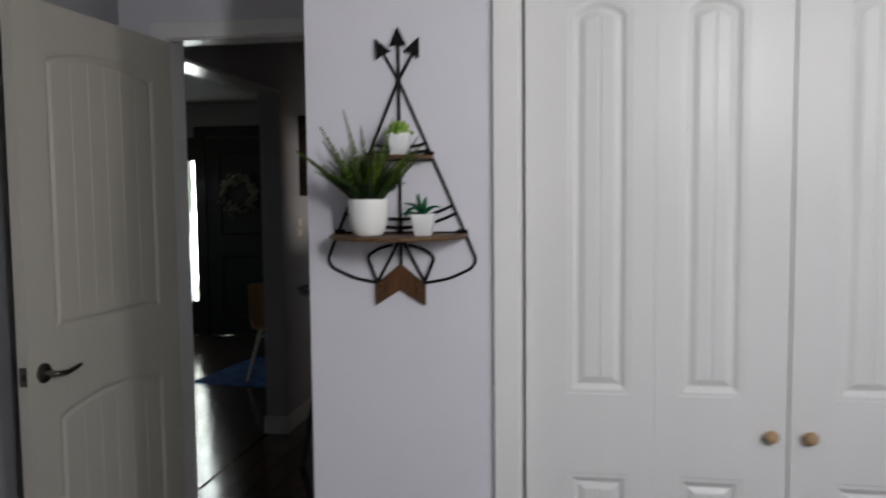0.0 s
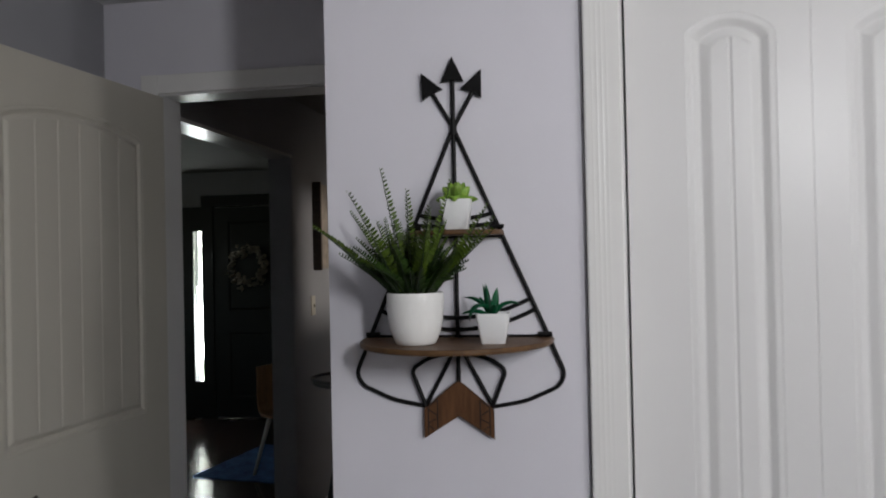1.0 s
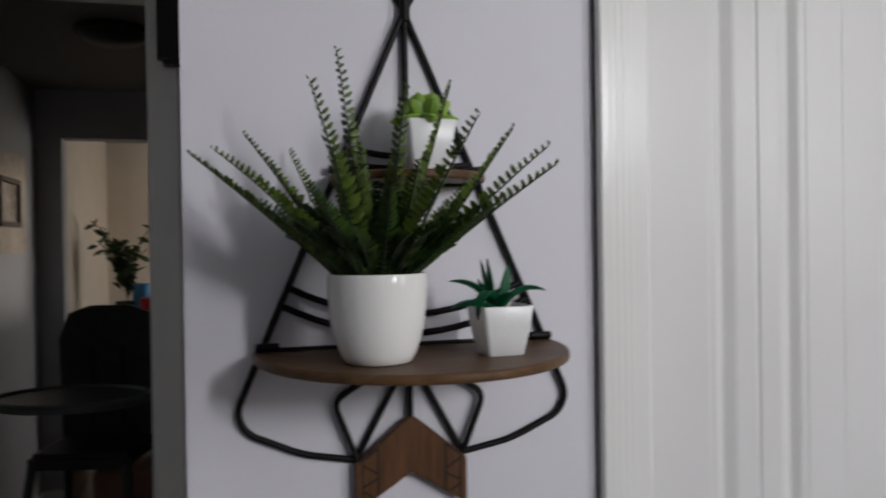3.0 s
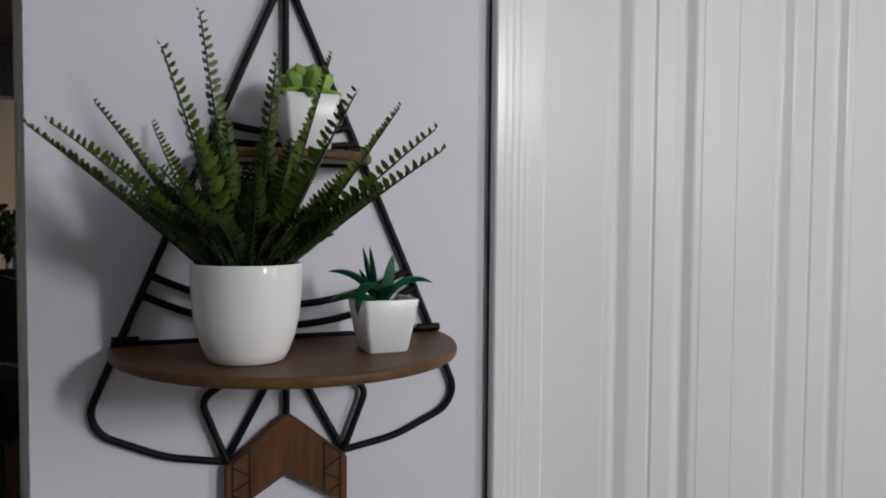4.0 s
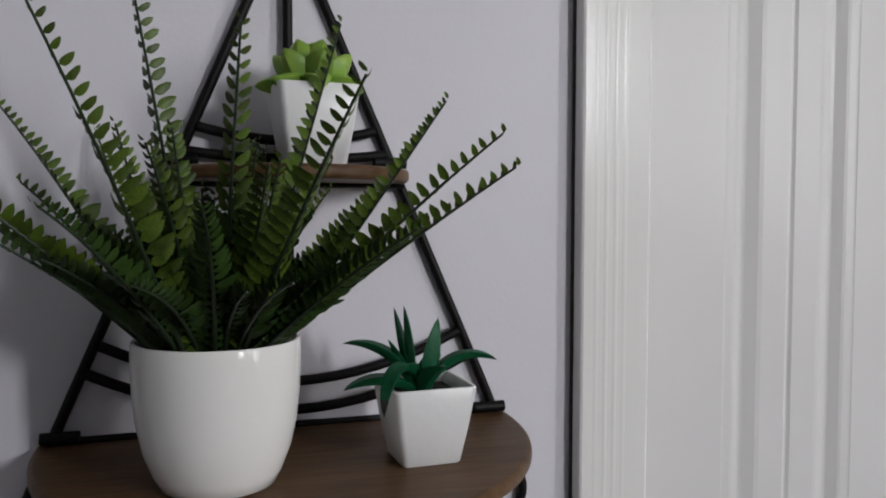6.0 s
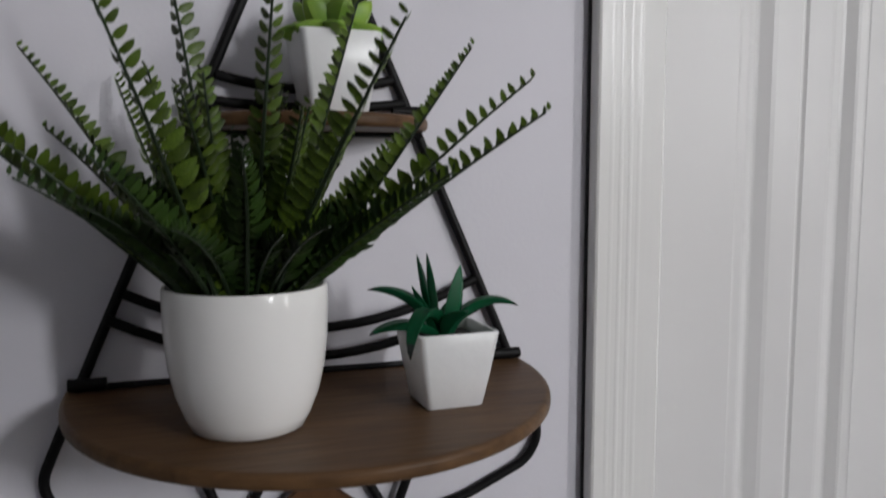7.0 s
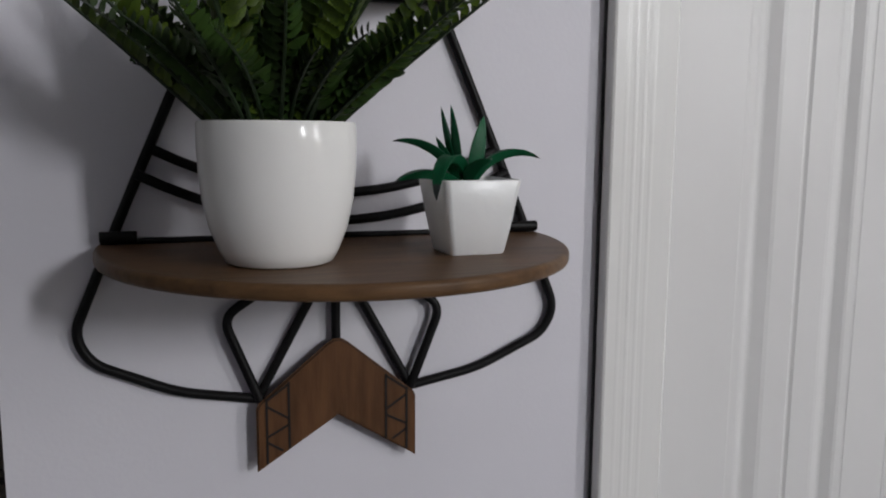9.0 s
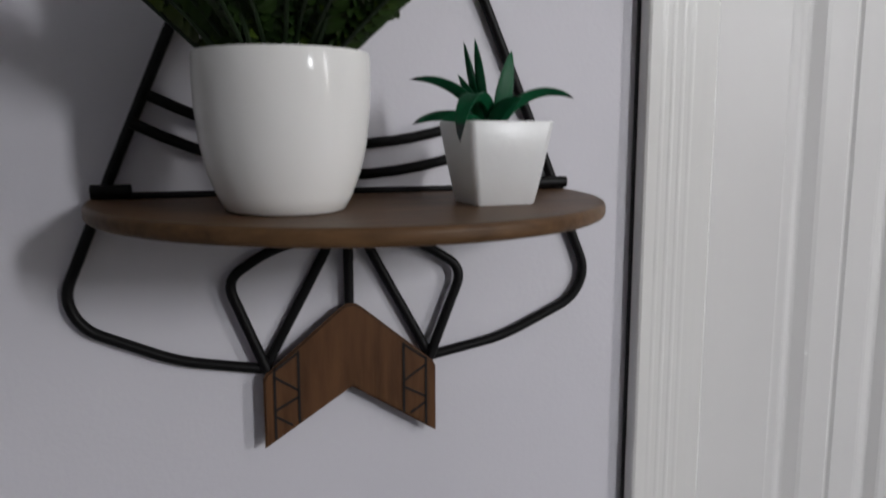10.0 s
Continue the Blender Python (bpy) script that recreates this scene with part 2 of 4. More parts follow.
def lathe(profile, sides=48, at=(0, 0, 0)):
    """A turned body from (radius, height) pairs."""
    bm = bmesh.new()
    rings = []
    for r, z in profile:
        if r < 1e-6:
            rings.append([bm.verts.new((at[0], at[1], at[2] + z))])
        else:
            rings.append([bm.verts.new((at[0] + r * math.cos(2 * math.pi * k / sides), at[1] + r * math.sin(2 * math.pi * k / sides), at[2] + z)) for k in range(sides)])
    for a, b in zip(rings, rings[1:]):
        for k in range(sides):
            v = [a[k % len(a)], a[(k + 1) % len(a)], b[(k + 1) % len(b)], b[k % len(b)]]
            v = list(dict.fromkeys(v))
            if len(v) > 2:
                bm.faces.new(v)
    return bm


def prism(outline, axis, lo, hi, bevel=0.0):
    """An outline of (u, v) pairs pushed along an axis from lo to hi."""
    bm = bmesh.new()
    put = {"x": lambda u, v, w: (w, u, v), "y": lambda u, v, w: (u, w, v), "z": lambda u, v, w: (u, v, w)}[axis]
    a = [bm.verts.new(put(u, v, lo)) for u, v in outline]
    b = [bm.verts.new(put(u, v, hi)) for u, v in outline]
    n = len(a)
    bm.faces.new(a)
    bm.faces.new(b[::-1])
    for k in range(n):
        bm.faces.new((a[k], a[(k + 1) % n], b[(k + 1) % n], b[k]))
    bmesh.ops.recalc_face_normals(bm, faces=bm.faces)
    if bevel:
        flat = [e for e in bm.edges if abs(e.verts[0].co[{"x": 0, "y": 1, "z": 2}[axis]] - e.verts[1].co[{"x": 0, "y": 1, "z": 2}[axis]]) < 1e-6]
        bmesh.ops.bevel(bm, geom=flat, offset=bevel, segments=5, affect="EDGES")
    return bm


def structure(name, bm, material, label, category):
    return tagged(part(name, bm, material), label, category, kind="structure")


# ---- rooms ----
CEIL = 2.44
XL, XR = -0.237, 0.229
W_GREY = "smooth pale lavender-grey painted bedroom wall"
structure("wall_closet", box(XL, 0.286, 0, 0.11, 0, CEIL), M_WALL, "pale lavender-grey wall beside the white closet doors", "wall")
structure("wall_closet_return", box(XL, -0.125, 0.11, 1.10, 0, CEIL), M_WALL, W_GREY, "wall")
structure("wall_closet_header", box(0.286, 1.56, 0, 0.11, 2.06, CEIL), M_WALL, "pale grey wall above the closet doors", "wall")
structure("wall_closet_east", box(1.56, 1.75, 0, 0.11, 0, CEIL), M_WALL, W_GREY, "wall")
bm = box(-1.39, -1.19, 1.10, 1.22, 0, CEIL)
box(-1.19, -0.375, 1.10, 1.22, 2.125, CEIL, bm=bm)
box(-0.375, 1.87, 1.10, 1.22, 0, CEIL, bm=bm)
structure("wall_doorway", bm, M_WALL, "pale grey wall with the open bedroom doorway", "wall")
structure("wall_west", box(-1.49, -1.39, -2.35, 1.22, 0, CEIL), M_ROOMDIM, "plain bedroom wall darkened to cut bounced light", "wall")
bm = box(1.75, 1.87, -2.35, -1.92, 0, CEIL)
box(1.75, 1.87, -1.32, 1.10, 0, CEIL, bm=bm)
box(1.75, 1.87, -1.92, -1.32, 0, 0.97, bm=bm)
box(1.75, 1.87, -1.92, -1.32, 2.33, CEIL, bm=bm)
structure("wall_east", bm, M_ROOMDIM, "plain bedroom wall darkened to cut bounced light", "wall")
bm = box(-1.49, 0.95, -2.47, -2.35, 0, CEIL)
box(1.55, 1.87, -2.47, -2.35, 0, CEIL, bm=bm)
box(0.95, 1.55, -2.47, -2.35, 0, 1.0, bm=bm)
box(0.95, 1.55, -2.47, -2.35, 2.32, CEIL, bm=bm)
structure("wall_south", bm, M_ROOMDIM, "plain bedroom wall darkened to cut bounced light", "wall")
# thin dark sheet below the white ceiling puts the hall's dimness into colour
M_CEILDIM = shader("dimmed_ceiling_paint", (0.27, 0.26, 0.245), 0.8, 0, 0.03, 10, 0.2, 120)
structure("ceiling_hall", box(-5.1, 2.8, 1.22, 8.2, CEIL - 0.006, CEIL - 0.0005), M_CEILDIM, "matt hall ceiling sheet with its dimness put into the paint", "ceiling")
structure("ceiling", box(-5.1, 2.8, -3.8, 8.2, CEIL, CEIL + 0.1), M_CEIL, "matt white painted ceiling", "ceiling")


def window_frame(name, at, w, h, rz):
    t = tagged(thing(name, at, "white framed window with a middle rail", "window", rz=rz), kind="structure")
    fr = box(-w / 2, -w / 2 + 0.05, -0.03, 0.03, 0, h)
    box(w / 2 - 0.05, w / 2, -0.03, 0.03, 0, h, bm=fr)
    box(-w / 2 + 0.05, w / 2 - 0.05, -0.03, 0.03, 0, 0.05, bm=fr)
    box(-w / 2 + 0.05, w / 2 - 0.05, -0.03, 0.03, h - 0.05, h, bm=fr)
    box(-w / 2 + 0.05, w / 2 - 0.05, -0.025, 0.025, h / 2 - 0.02, h / 2 + 0.02, bm=fr)
    part("frame", fr, M_WHITE, t)
    part("sill", box(-w / 2 - 0.03, w / 2 + 0.03, -0.11, 0.02, -0.03, 0), M_WHITE, t)
    return t


window_frame("window_1", (1.83, -1.62, 0.97), 0.6, 1.36, -90)
window_frame("window_2", (1.25, -2.43, 1.0), 0.6, 1.32, 180)

# floor boards lie on a screed slab
structure("floor", box(-5.1, 2.8, -3.8, 8.2, -0.12, -0.012), M_FLOOR, "dark brown wood plank floor", "floor")

# unseen carpet, added to set how much light bounces up
structure("floor_bedroom", box(-1.39, 1.75, -2.35, 1.06, -0.012, 0.006), M_BOUNCEFLOOR, "plain unseen bedroom carpet, toned for bounced light", "carpet")


def casing(name, x0, x1, y, z1, facing=-1, head=True):
    """A moulded door casing: two legs and a head, on the face y."""
    w, t = 0.0635, 0.016
    prof = [(0, 0.0045), (w, 0.0045), (w, t - 0.003), (w - 0.003, t)]
    for c, e in ((0.039, 0.00014), (0.031, 0.00024), (0.0225, 0.00024), (0.014, 0.00014)):
        prof += [(c + 0.0022, t), (c + 0.0012, t + 0.7 * e), (c, t + e), (c - 0.0012, t + 0.7 * e), (c - 0.0022, t)]
    prof += [(0.003, t), (0.001, t - 0.001), (0, t - 0.003)]
    ob = tagged(thing(name, (0, 0, 0), "glossy white moulded door casing on the wall", "door casing"), kind="structure")
    left = [(x0 - w + a, y + facing * b) for a, b in prof]
    right = [(x1 + w - a, y + facing * b) for a, b in prof]
    part("casing_leg", prism(left, "z", 0, z1 + w), M_TRIM, ob)
    part("casing_leg", prism(right, "z", 0, z1 + w), M_TRIM, ob)
    top = [(y + facing * b, z1 + w - a) for a, b in prof]
    part("casing_head", prism(top, "x", x0, x1), M_TRIM, ob)
    return ob


casing("trim_closet", 0.292, 1.552, 0, 2.05)
# dark strip stands in for the shaded gap and dirty caulk at the casing
structure("trim_gap_strip", box(0.2270, 0.2287, -0.0042, -0.0002, 0, 2.1, 0.0006), M_DARK, "dark strip for the shadowed caulk gap beside the white casing", "caulk line")
casing("trim_doorway", -1.183, -0.382, 1.10, 2.118)
jam = box(0.286, 0.296, 0.0, 0.11, 0, 2.06)
box(1.548, 1.56, 0.0, 0.11, 0, 2.06, bm=jam)
box(0.296, 1.548, 0.0, 0.11, 2.048, 2.06, bm=jam)
structure("trim_closet_jamb", jam, M_WHITE, "white closet door jamb lining the opening", "door jamb")
jam = box(-1.19, -1.175, 1.10, 1.22, 0, 2.125)
box(-0.39, -0.375, 1.10, 1.22, 0, 2.125, bm=jam)
box(-1.175, -0.39, 1.10, 1.22, 2.112, 2.125, bm=jam)
structure("trim_door_jamb", jam, M_WHITE, "white door jamb lining the bedroom doorway", "door jamb")


def arch_outline(x0, x1, z0, z1, rise, n=20):
    """A panel's outline; its top is a shallow arch."""
    pts = [(x0, z0), (x1, z0)]
    for i in range(n + 1):
        u = i / n
        pts.append((x1 + (x0 - x1) * u, z1 - rise + rise * math.sin(math.pi * u) ** 0.72))
    return pts


FIELD = 0.0012
# the moulding round a panel, from its outer edge inwards: share of its width, and depth
MOULD = [(0.0, 0.0), (0.03, 0.0004), (0.08, 0.0006), (0.24, 0.0008), (0.31, 0.0014), (0.52, 0.0050), (0.58, 0.0054), (0.64, 0.0050), (0.90, 0.0018), (1.0, FIELD)]


def panel_face(bm, x0, x1, z0, z1, panels, y, grooves, slope, deep=1.25):
    """The front of a moulded door: flat stiles and rails, sunk panels with a sloped moulding and a grooved field."""
    def V(p, dy):
        return bm.verts.new((p[0], y + dy * deep, p[1]))
    cuts = sorted({z0, z1, *[p[2] for p in panels], *[p[3] for p in panels]})
    px0, px1 = panels[0][0], panels[0][1]
    for a, b in zip(cuts, cuts[1:]):
        for l, r in ((x0, px0), (px1, x1)):
            bm.faces.new([V((l, a), 0), V((r, a), 0), V((r, b), 0), V((l, b), 0)])
        if not any(p[2] <= a and b <= p[3] for p in panels):
            bm.faces.new([V((px0, a), 0), V((px1, a), 0), V((px1, b), 0), V((px0, b), 0)])
    for a0, a1, b0, b1, rise in panels:
        out = arch_outline(a0, a1, b0, b1, rise)
        if rise:
            arc = out[2:]
            for p, q in zip(arc, arc[1:]):
                bm.faces.new([V(p, 0), V(q, 0), V((q[0], b1), 0), V((p[0], b1), 0)])
        def drawn_in(d):
            return arch_outline(a0 + d, a1 - d, b0 + d, b1 - d, rise * (1 - 2 * d / (a1 - a0)))
        rings = [(drawn_in(slope * a), b) for a, b in MOULD]
        vs = [[V(p, dy) for p in o] for o, dy in rings]
        n = len(out)
        for a, b in zip(vs, vs[1:]):
            for k in range(n):
                bm.faces.new((a[k], a[(k + 1) % n], b[(k + 1) % n], b[k]))
        # planks of the field, parted by grooves, cut to the outline
        o = drawn_in(slope)
        f0, f1, fz0 = min(p[0] for p in o), max(p[0] for p in o), min(p[1] for p in o)
        arc = sorted(o[2:])
        def top(x):
            for p, q in zip(arc, arc[1:]):
                if p[0] - 1e-9 <= x <= q[0] + 1e-9:
                    return p[1] + (q[1] - p[1]) * (x - p[0]) / max(q[0] - p[0], 1e-9)
            return arc[0][1]
        xs = [(f0, FIELD)]
        for k in range(1, grooves + 1):
            c = f0 + (f1 - f0) * k / (grooves + 1)
            xs += [(c - 0.004, FIELD), (c - 0.001, FIELD + 0.0012), (c + 0.001, FIELD + 0.0012), (c + 0.004, FIELD)]
        xs.append((f1, FIELD))
        fine = []
        for (a, da), (b, db) in zip(xs, xs[1:]):
            m = max(1, int((b - a) / 0.012))
            fine += [(a + (b - a) * i / m, da + (db - da) * i / m) for i in range(m)]
        fine.append(xs[-1])
        for (a, da), (b, db) in zip(fine, fine[1:]):
            bm.faces.new([V((a, fz0), da), V((b, fz0), db), V((b, top(b)), db), V((a, top(a)), da)])


def slab(x0, x1, y0, y1, z0, z1, bm):
    """The back and the four edges of a door, open at its front y0."""
    c = [bm.verts.new(p) for p in ((x0, y0, z0), (x1, y0, z0), (x1, y0, z1), (x0, y0, z1), (x0, y1, z0), (x1, y1, z0), (x1, y1, z1), (x0, y1, z1))]
    for q in ((0, 1, 5, 4), (1, 2, 6, 5), (2, 3, 7, 6), (3, 0, 4, 7), (4, 5, 6, 7)):
        bm.faces.new([c[k] for k in q])


def closet_leaf(x0, knob=None, swap=False):
    w, z0, z1 = 0.3085, 0.015, 2.04
    p0, p1 = (w - 0.2525, w - 0.101) if swap else (0.101, 0.2525)
    t = thing("closet_door", (x0, 0.040, 0), "glossy white moulded bifold closet door leaf, closed", "closet door", "bifold closet doors")
    bm = bmesh.new()
    slab(0, w, 0, 0.032, z0, z1, bm)
    panel_face(bm, 0, w, z0, z1, [(p0, p1, 0.20, 0.803, 0.0), (p0, p1, 1.001, 1.957, 0.036)], 0.0, 1, 0.044, 1.65)
    bmesh.ops.remove_doubles(bm, verts=bm.verts, dist=1e-5)
    part("leaf", bm, M_WHITE, t)
    if knob is not None:
        k = lathe([(0.0, 0.030), (0.008, 0.0295), (0.0145, 0.026), (0.0165, 0.021), (0.0145, 0.015), (0.008, 0.010), (0.0075, 0.003), (0.010, 0.0), (0.0, 0.0)], 24)
        k.transform(Matrix.Translation((knob, 0, 0.915)) @ Matrix.Rotation(radians(90), 4, "X"))
        part("knob", k, M_KNOB, t, "round unpainted light wood knob", smooth=True)
    return t


for x0, knob, swap in ((0.303, None, False), (0.6121, 0.269, True), (0.9250, 0.044, False), (1.2341, None, True)):
    closet_leaf(x0, knob, swap)

# the open bedroom door, hung at the doorway's far jamb
door = tagged(thing("door_1", (-1.170, 1.095, 0), "white two-panel plank door standing open, arched top panel", "door", rz=-93.5), kind="structure")
DW = 0.85
bm = bmesh.new()
FLIP = Matrix.Diagonal((1, -1, 1, 1))
slab(0, DW, 0.0, 0.038, 0.012, 2.105, bm)
panel_face(bm, 0, DW, 0.012, 2.105, [(0.125, DW - 0.125, 0.22, 0.84, 0.045), (0.125, DW - 0.125, 1.06, 1.985, 0.045)], 0.0, 5, 0.036, 1.4)
bmesh.ops.remove_doubles(bm, verts=bm.verts, dist=1e-5)
bm.transform(FLIP)
part("leaf", bm, M_DIMDOOR, door)
hb = lathe([(0, 0.012), (0.022, 0.011), (0.031, 0.006), (0.032, 0.0), (0, 0)], 28)
hb.transform(Matrix.Translation((DW - 0.065, 0, 0.945)) @ Matrix.Rotation(radians(90), 4, "X"))
hb.transform(FLIP)
rose = part("rose", hb, M_NICKEL, door, "dull nickel door rose", smooth=True)
lev = tube(fillet([(DW - 0.065, -0.010, 0.945), (DW - 0.065, -0.048, 0.945), (DW - 0.11, -0.052, 0.941), (DW - 0.155, -0.050, 0.947), (DW - 0.178, -0.048, 0.951)], 0.012), 0.0085, 12, taper=lambda u: 1.1 - 0.35 * u)
lev.transform(FLIP)
part("lever", lev, M_NICKEL, door, "curved nickel lever handle", smooth=True)
lp = box(DW - 0.001, DW + 0.0015, 0.006, 0.032, 0.915, 0.975, 0.0006)
box(DW, DW + 0.010, 0.012, 0.026, 0.935, 0.955, 0.002, bm=lp)
lp.transform(FLIP)
part("latch_plate", lp, M_NICKEL, door, "nickel latch plate on the door's edge")

# ---- hall and the rooms beyond ----
bm = box(-1.46, -1.33, 1.22, 1.45, 0, CEIL)
box(-1.46, -1.33, 1.45, 2.72, 2.12, CEIL, bm=bm)
box(-1.46, -1.33, 2.72, 4.24, 0, CEIL, bm=bm)
structure("trim_hall_opening", box(-1.468, -1.322, 1.45, 2.72, 2.100, 2.117), M_TRIM, "white head trim of the wide hall opening", "trim")
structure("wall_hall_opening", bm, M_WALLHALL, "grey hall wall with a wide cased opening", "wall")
bm = box(-1.33, -1.19, 4.12, 4.24, 0, CEIL)
box(-1.19, -0.25, 4.12, 4.24, 2.15, CEIL, bm=bm)
box(-0.25, 1.0, 4.12, 4.24, 0, CEIL, bm=bm)
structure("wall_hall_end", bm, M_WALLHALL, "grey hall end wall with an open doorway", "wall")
bm = box(1.0, 1.1, 1.22, 3.15, 0, CEIL)
box(1.0, 1.1, 3.65, 5.0, 0, CEIL, bm=bm)
box(1.0, 1.1, 6.2, 7.2, 0, CEIL, bm=bm)
# unseen openings; the first is a slot that trims the hall lamp's patch
for y0, y1, z0, z1 in ((3.15, 3.65, 1.45, 1.80), (5.0, 6.2, 1.0, 2.25)):
    box(1.0, 1.1, y0, y1, 0, z0, bm=bm)
    box(1.0, 1.1, y0, y1, z1, CEIL, bm=bm)
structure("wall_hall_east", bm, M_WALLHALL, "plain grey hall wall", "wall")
structure("wall_kitchen", box(-1.46, 1.1, 6.6, 6.7, 0, CEIL), M_TAN, "tan painted kitchen wall", "wall")
structure("wall_kitchen_west", box(-1.46, -1.33, 4.24, 6.6, 0, CEIL), M_TAN, "tan painted kitchen side wall", "wall")
bm = box(-5.0, -3.59, 5.95, 6.07, 0, CEIL)
box(-3.59, -3.37, 5.95, 6.07, 0, 0.34, bm=bm)
box(-3.59, -3.37, 5.95, 6.07, 1.88, CEIL, bm=bm)
box(-3.37, -1.46, 5.95, 6.07, 0, CEIL, bm=bm)
structure("wall_entry", bm, M_WALLHALL, "grey entry wall with a narrow sidelight", "wall")
lw = box(-5.1, -5.0, 1.1, 2.7, 0, CEIL)
box(-5.1, -5.0, 4.1, 6.07, 0, CEIL, bm=lw)
box(-5.1, -5.0, 2.7, 4.1, 0, 0.85, bm=lw)
box(-5.1, -5.0, 2.7, 4.1, 2.15, CEIL, bm=lw)
structure("wall_living_west", lw, M_WALLHALL, "plain grey living room wall", "wall")
structure("wall_living_south", box(-5.0, -1.49, 1.10, 1.22, 0, CEIL), M_WALLHALL, "plain grey living room wall", "wall")
structure("backdrop", box(-6.5, -1.0, 8.3, 8.32, -1.0, 4.0), M_OUT, "bright blurred green garden outdoors", "garden backdrop")

wd = tagged(thing("window_3", (-3.50, 5.97, 0.34), "tall narrow sidelight window in a dark frame", "window"), kind="structure")
fr = box(-0.30, -0.078, -0.045, -0.022, -0.34, 1.75)
box(0.118, 0.15, -0.045, -0.022, -0.34, 1.75, bm=fr)
box(-0.078, 0.118, -0.045, -0.022, -0.34, 0.02, bm=fr)
box(-0.078, 0.118, -0.045, -0.022, 1.51, 1.75, bm=fr)
part("frame", fr, M_BLACK, wd)
gl = part("pane", box(-0.088, 0.128, 0.0, 0.006, 0.003, 1.53), M_GLASS, wd)
gl.visible_shadow = False

fd = tagged(thing("door_2", (-2.88, 5.925, 0), "black panelled front door, closed, with a wreath", "door"), kind="structure")
bm = bmesh.new()
slab(-0.47, 0.47, 0.0, 0.025, 0.01, 2.08, bm)
panel_face(bm, -0.47, 0.47, 0.01, 2.08, [(-0.33, 0.33, 0.2, 0.85, 0.0), (-0.33, 0.33, 1.05, 1.95, 0.0)], 0.0, 1, 0.04)
part("leaf", bm, M_BLACK, fd)
fr = box(-0.60, -0.48, -0.01, 0.025, 0, 2.2)
box(0.48, 0.60, -0.01, 0.025, 0, 2.2, bm=fr)
box(-0.48, 0.48, -0.01, 0.025, 2.09, 2.2, bm=fr)
part("frame", fr, M_BLACK, fd)

rng = random.Random(4)
wr = thing("wreath", (-2.97, 5.88, 1.49), "pale dried flower wreath hung on the black door", "wreath")
bm = bmesh.new()
for i in range(150):
    a, rr = rng.uniform(0, 2 * math.pi), rng.gauss(0.17, 0.025)
    b2 = bmesh.new()
    bmesh.ops.create_icosphere(b2, subdivisions=1, radius=rng.uniform(0.012, 0.028), matrix=pose(rr * math.cos(a), rng.uniform(-0.03, 0.01), rr * math.sin(a), rng.uniform(0, 90), 0, rng.uniform(0, 90)) @ Matrix.Diagonal((1, 0.5, 1.3, 1)))
    join(bm, b2)
tagged(part("blossom_ring", bm, M_WREATH, wr), kind="stuff")
part("ring", tube([(0.17 * math.cos(a), 0.02, 0.17 * math.sin(a)) for a in np.linspace(0, 2 * math.pi, 33)], 0.012, 8), M_FRAME, wr)


def baseboard(name, x0, x1, y0, y1):
    structure(name, box(x0, x1, y0, y1, 0, 0.11, 0.003), M_WHITE, "white painted baseboard along the wall", "baseboard")


baseboard("baseboard_1", -1.475, -1.315, 2.705, 2.72)
baseboard("baseboard_2", -1.33, -1.315, 2.72, 4.105)
baseboard("baseboard_3", -1.33, -1.19, 4.105, 4.12)
baseboard("baseboard_4", XL, 0.228, -0.014, 0.0)


pb = thing("picture_board", (-1.33, 3.40, 1.74), "pale wooden board with a small framed picture on the hall wall", "picture")
part("board", box(0, 0.045, -0.32, 0.32, -0.25, 0.25, 0.003), M_PAPER, pb)
part("dark_edge", box(0, 0.050, -0.345, -0.322, -0.26, 0.26, 0.002), M_FRAME, pb, "dark wooden side edge")
f = box(0.046, 0.066, -0.20, -0.175, -0.12, 0.12, 0.002)
box(0.046, 0.066, 0.125, 0.15, -0.12, 0.12, 0.002, bm=f)
box(0.046, 0.066, -0.175, 0.125, 0.095, 0.12, 0.002, bm=f)
box(0.046, 0.066, -0.175, 0.125, -0.12, -0.095, 0.002, bm=f)
part("frame", f, M_FRAME, pb, "small dark picture frame")
part("print", box(0.046, 0.052, -0.174, 0.124, -0.094, 0.094), M_GLOSSPRINT, pb, "glossy glazed print")
sw = thing("light_switch", (-1.33, 3.03, 1.275), "ivory plastic light switch on the hall wall", "light switch")
part("plate", box(0, 0.006, -0.035, 0.035, -0.057, 0.057, 0.002), M_PLASTIC, sw)
part("toggle", box(0.006, 0.016, -0.005, 0.005, -0.010, 0.010, 0.002), M_PLASTIC, sw)

lf = thing("ceiling_light", (-0.69, 2.71, CEIL), "dark round flush ceiling light in the hall", "ceiling light")
part("base", lathe([(0, 0), (0.15, 0), (0.16, -0.015), (0.15, -0.03), (0, -0.03)], 32), M_BLACK, lf, smooth=True)
part("bowl", lathe([(0.14, -0.03), (0.13, -0.05), (0.08, -0.075), (0, -0.08)], 32), M_DARK, lf, smooth=True)
bx = thing("door_chime", (-0.325, 1.084, 1.93), "black rounded box mounted high beside the doorway", "wall box")
part("case", box(-0.035, 0.06, -0.055, -0.002, 0, 0.22, 0.012), M_BLACK, bx, smooth=True)

rug = thing("rug", (-2.08, 4.32, 0), "blue patterned woven rug on the dark floor", "rug", rz=-8)
part("weave", box(-0.42, 0.55, -0.48, 0.5, 0.0, 0.009, 0.003), M_RUG, rug)

ch = thing("side_chair", (-1.86, 4.05, 0.0), "brown wooden shell chair with pale tapered legs", "chair", rz=60)
sh = bmesh.new()
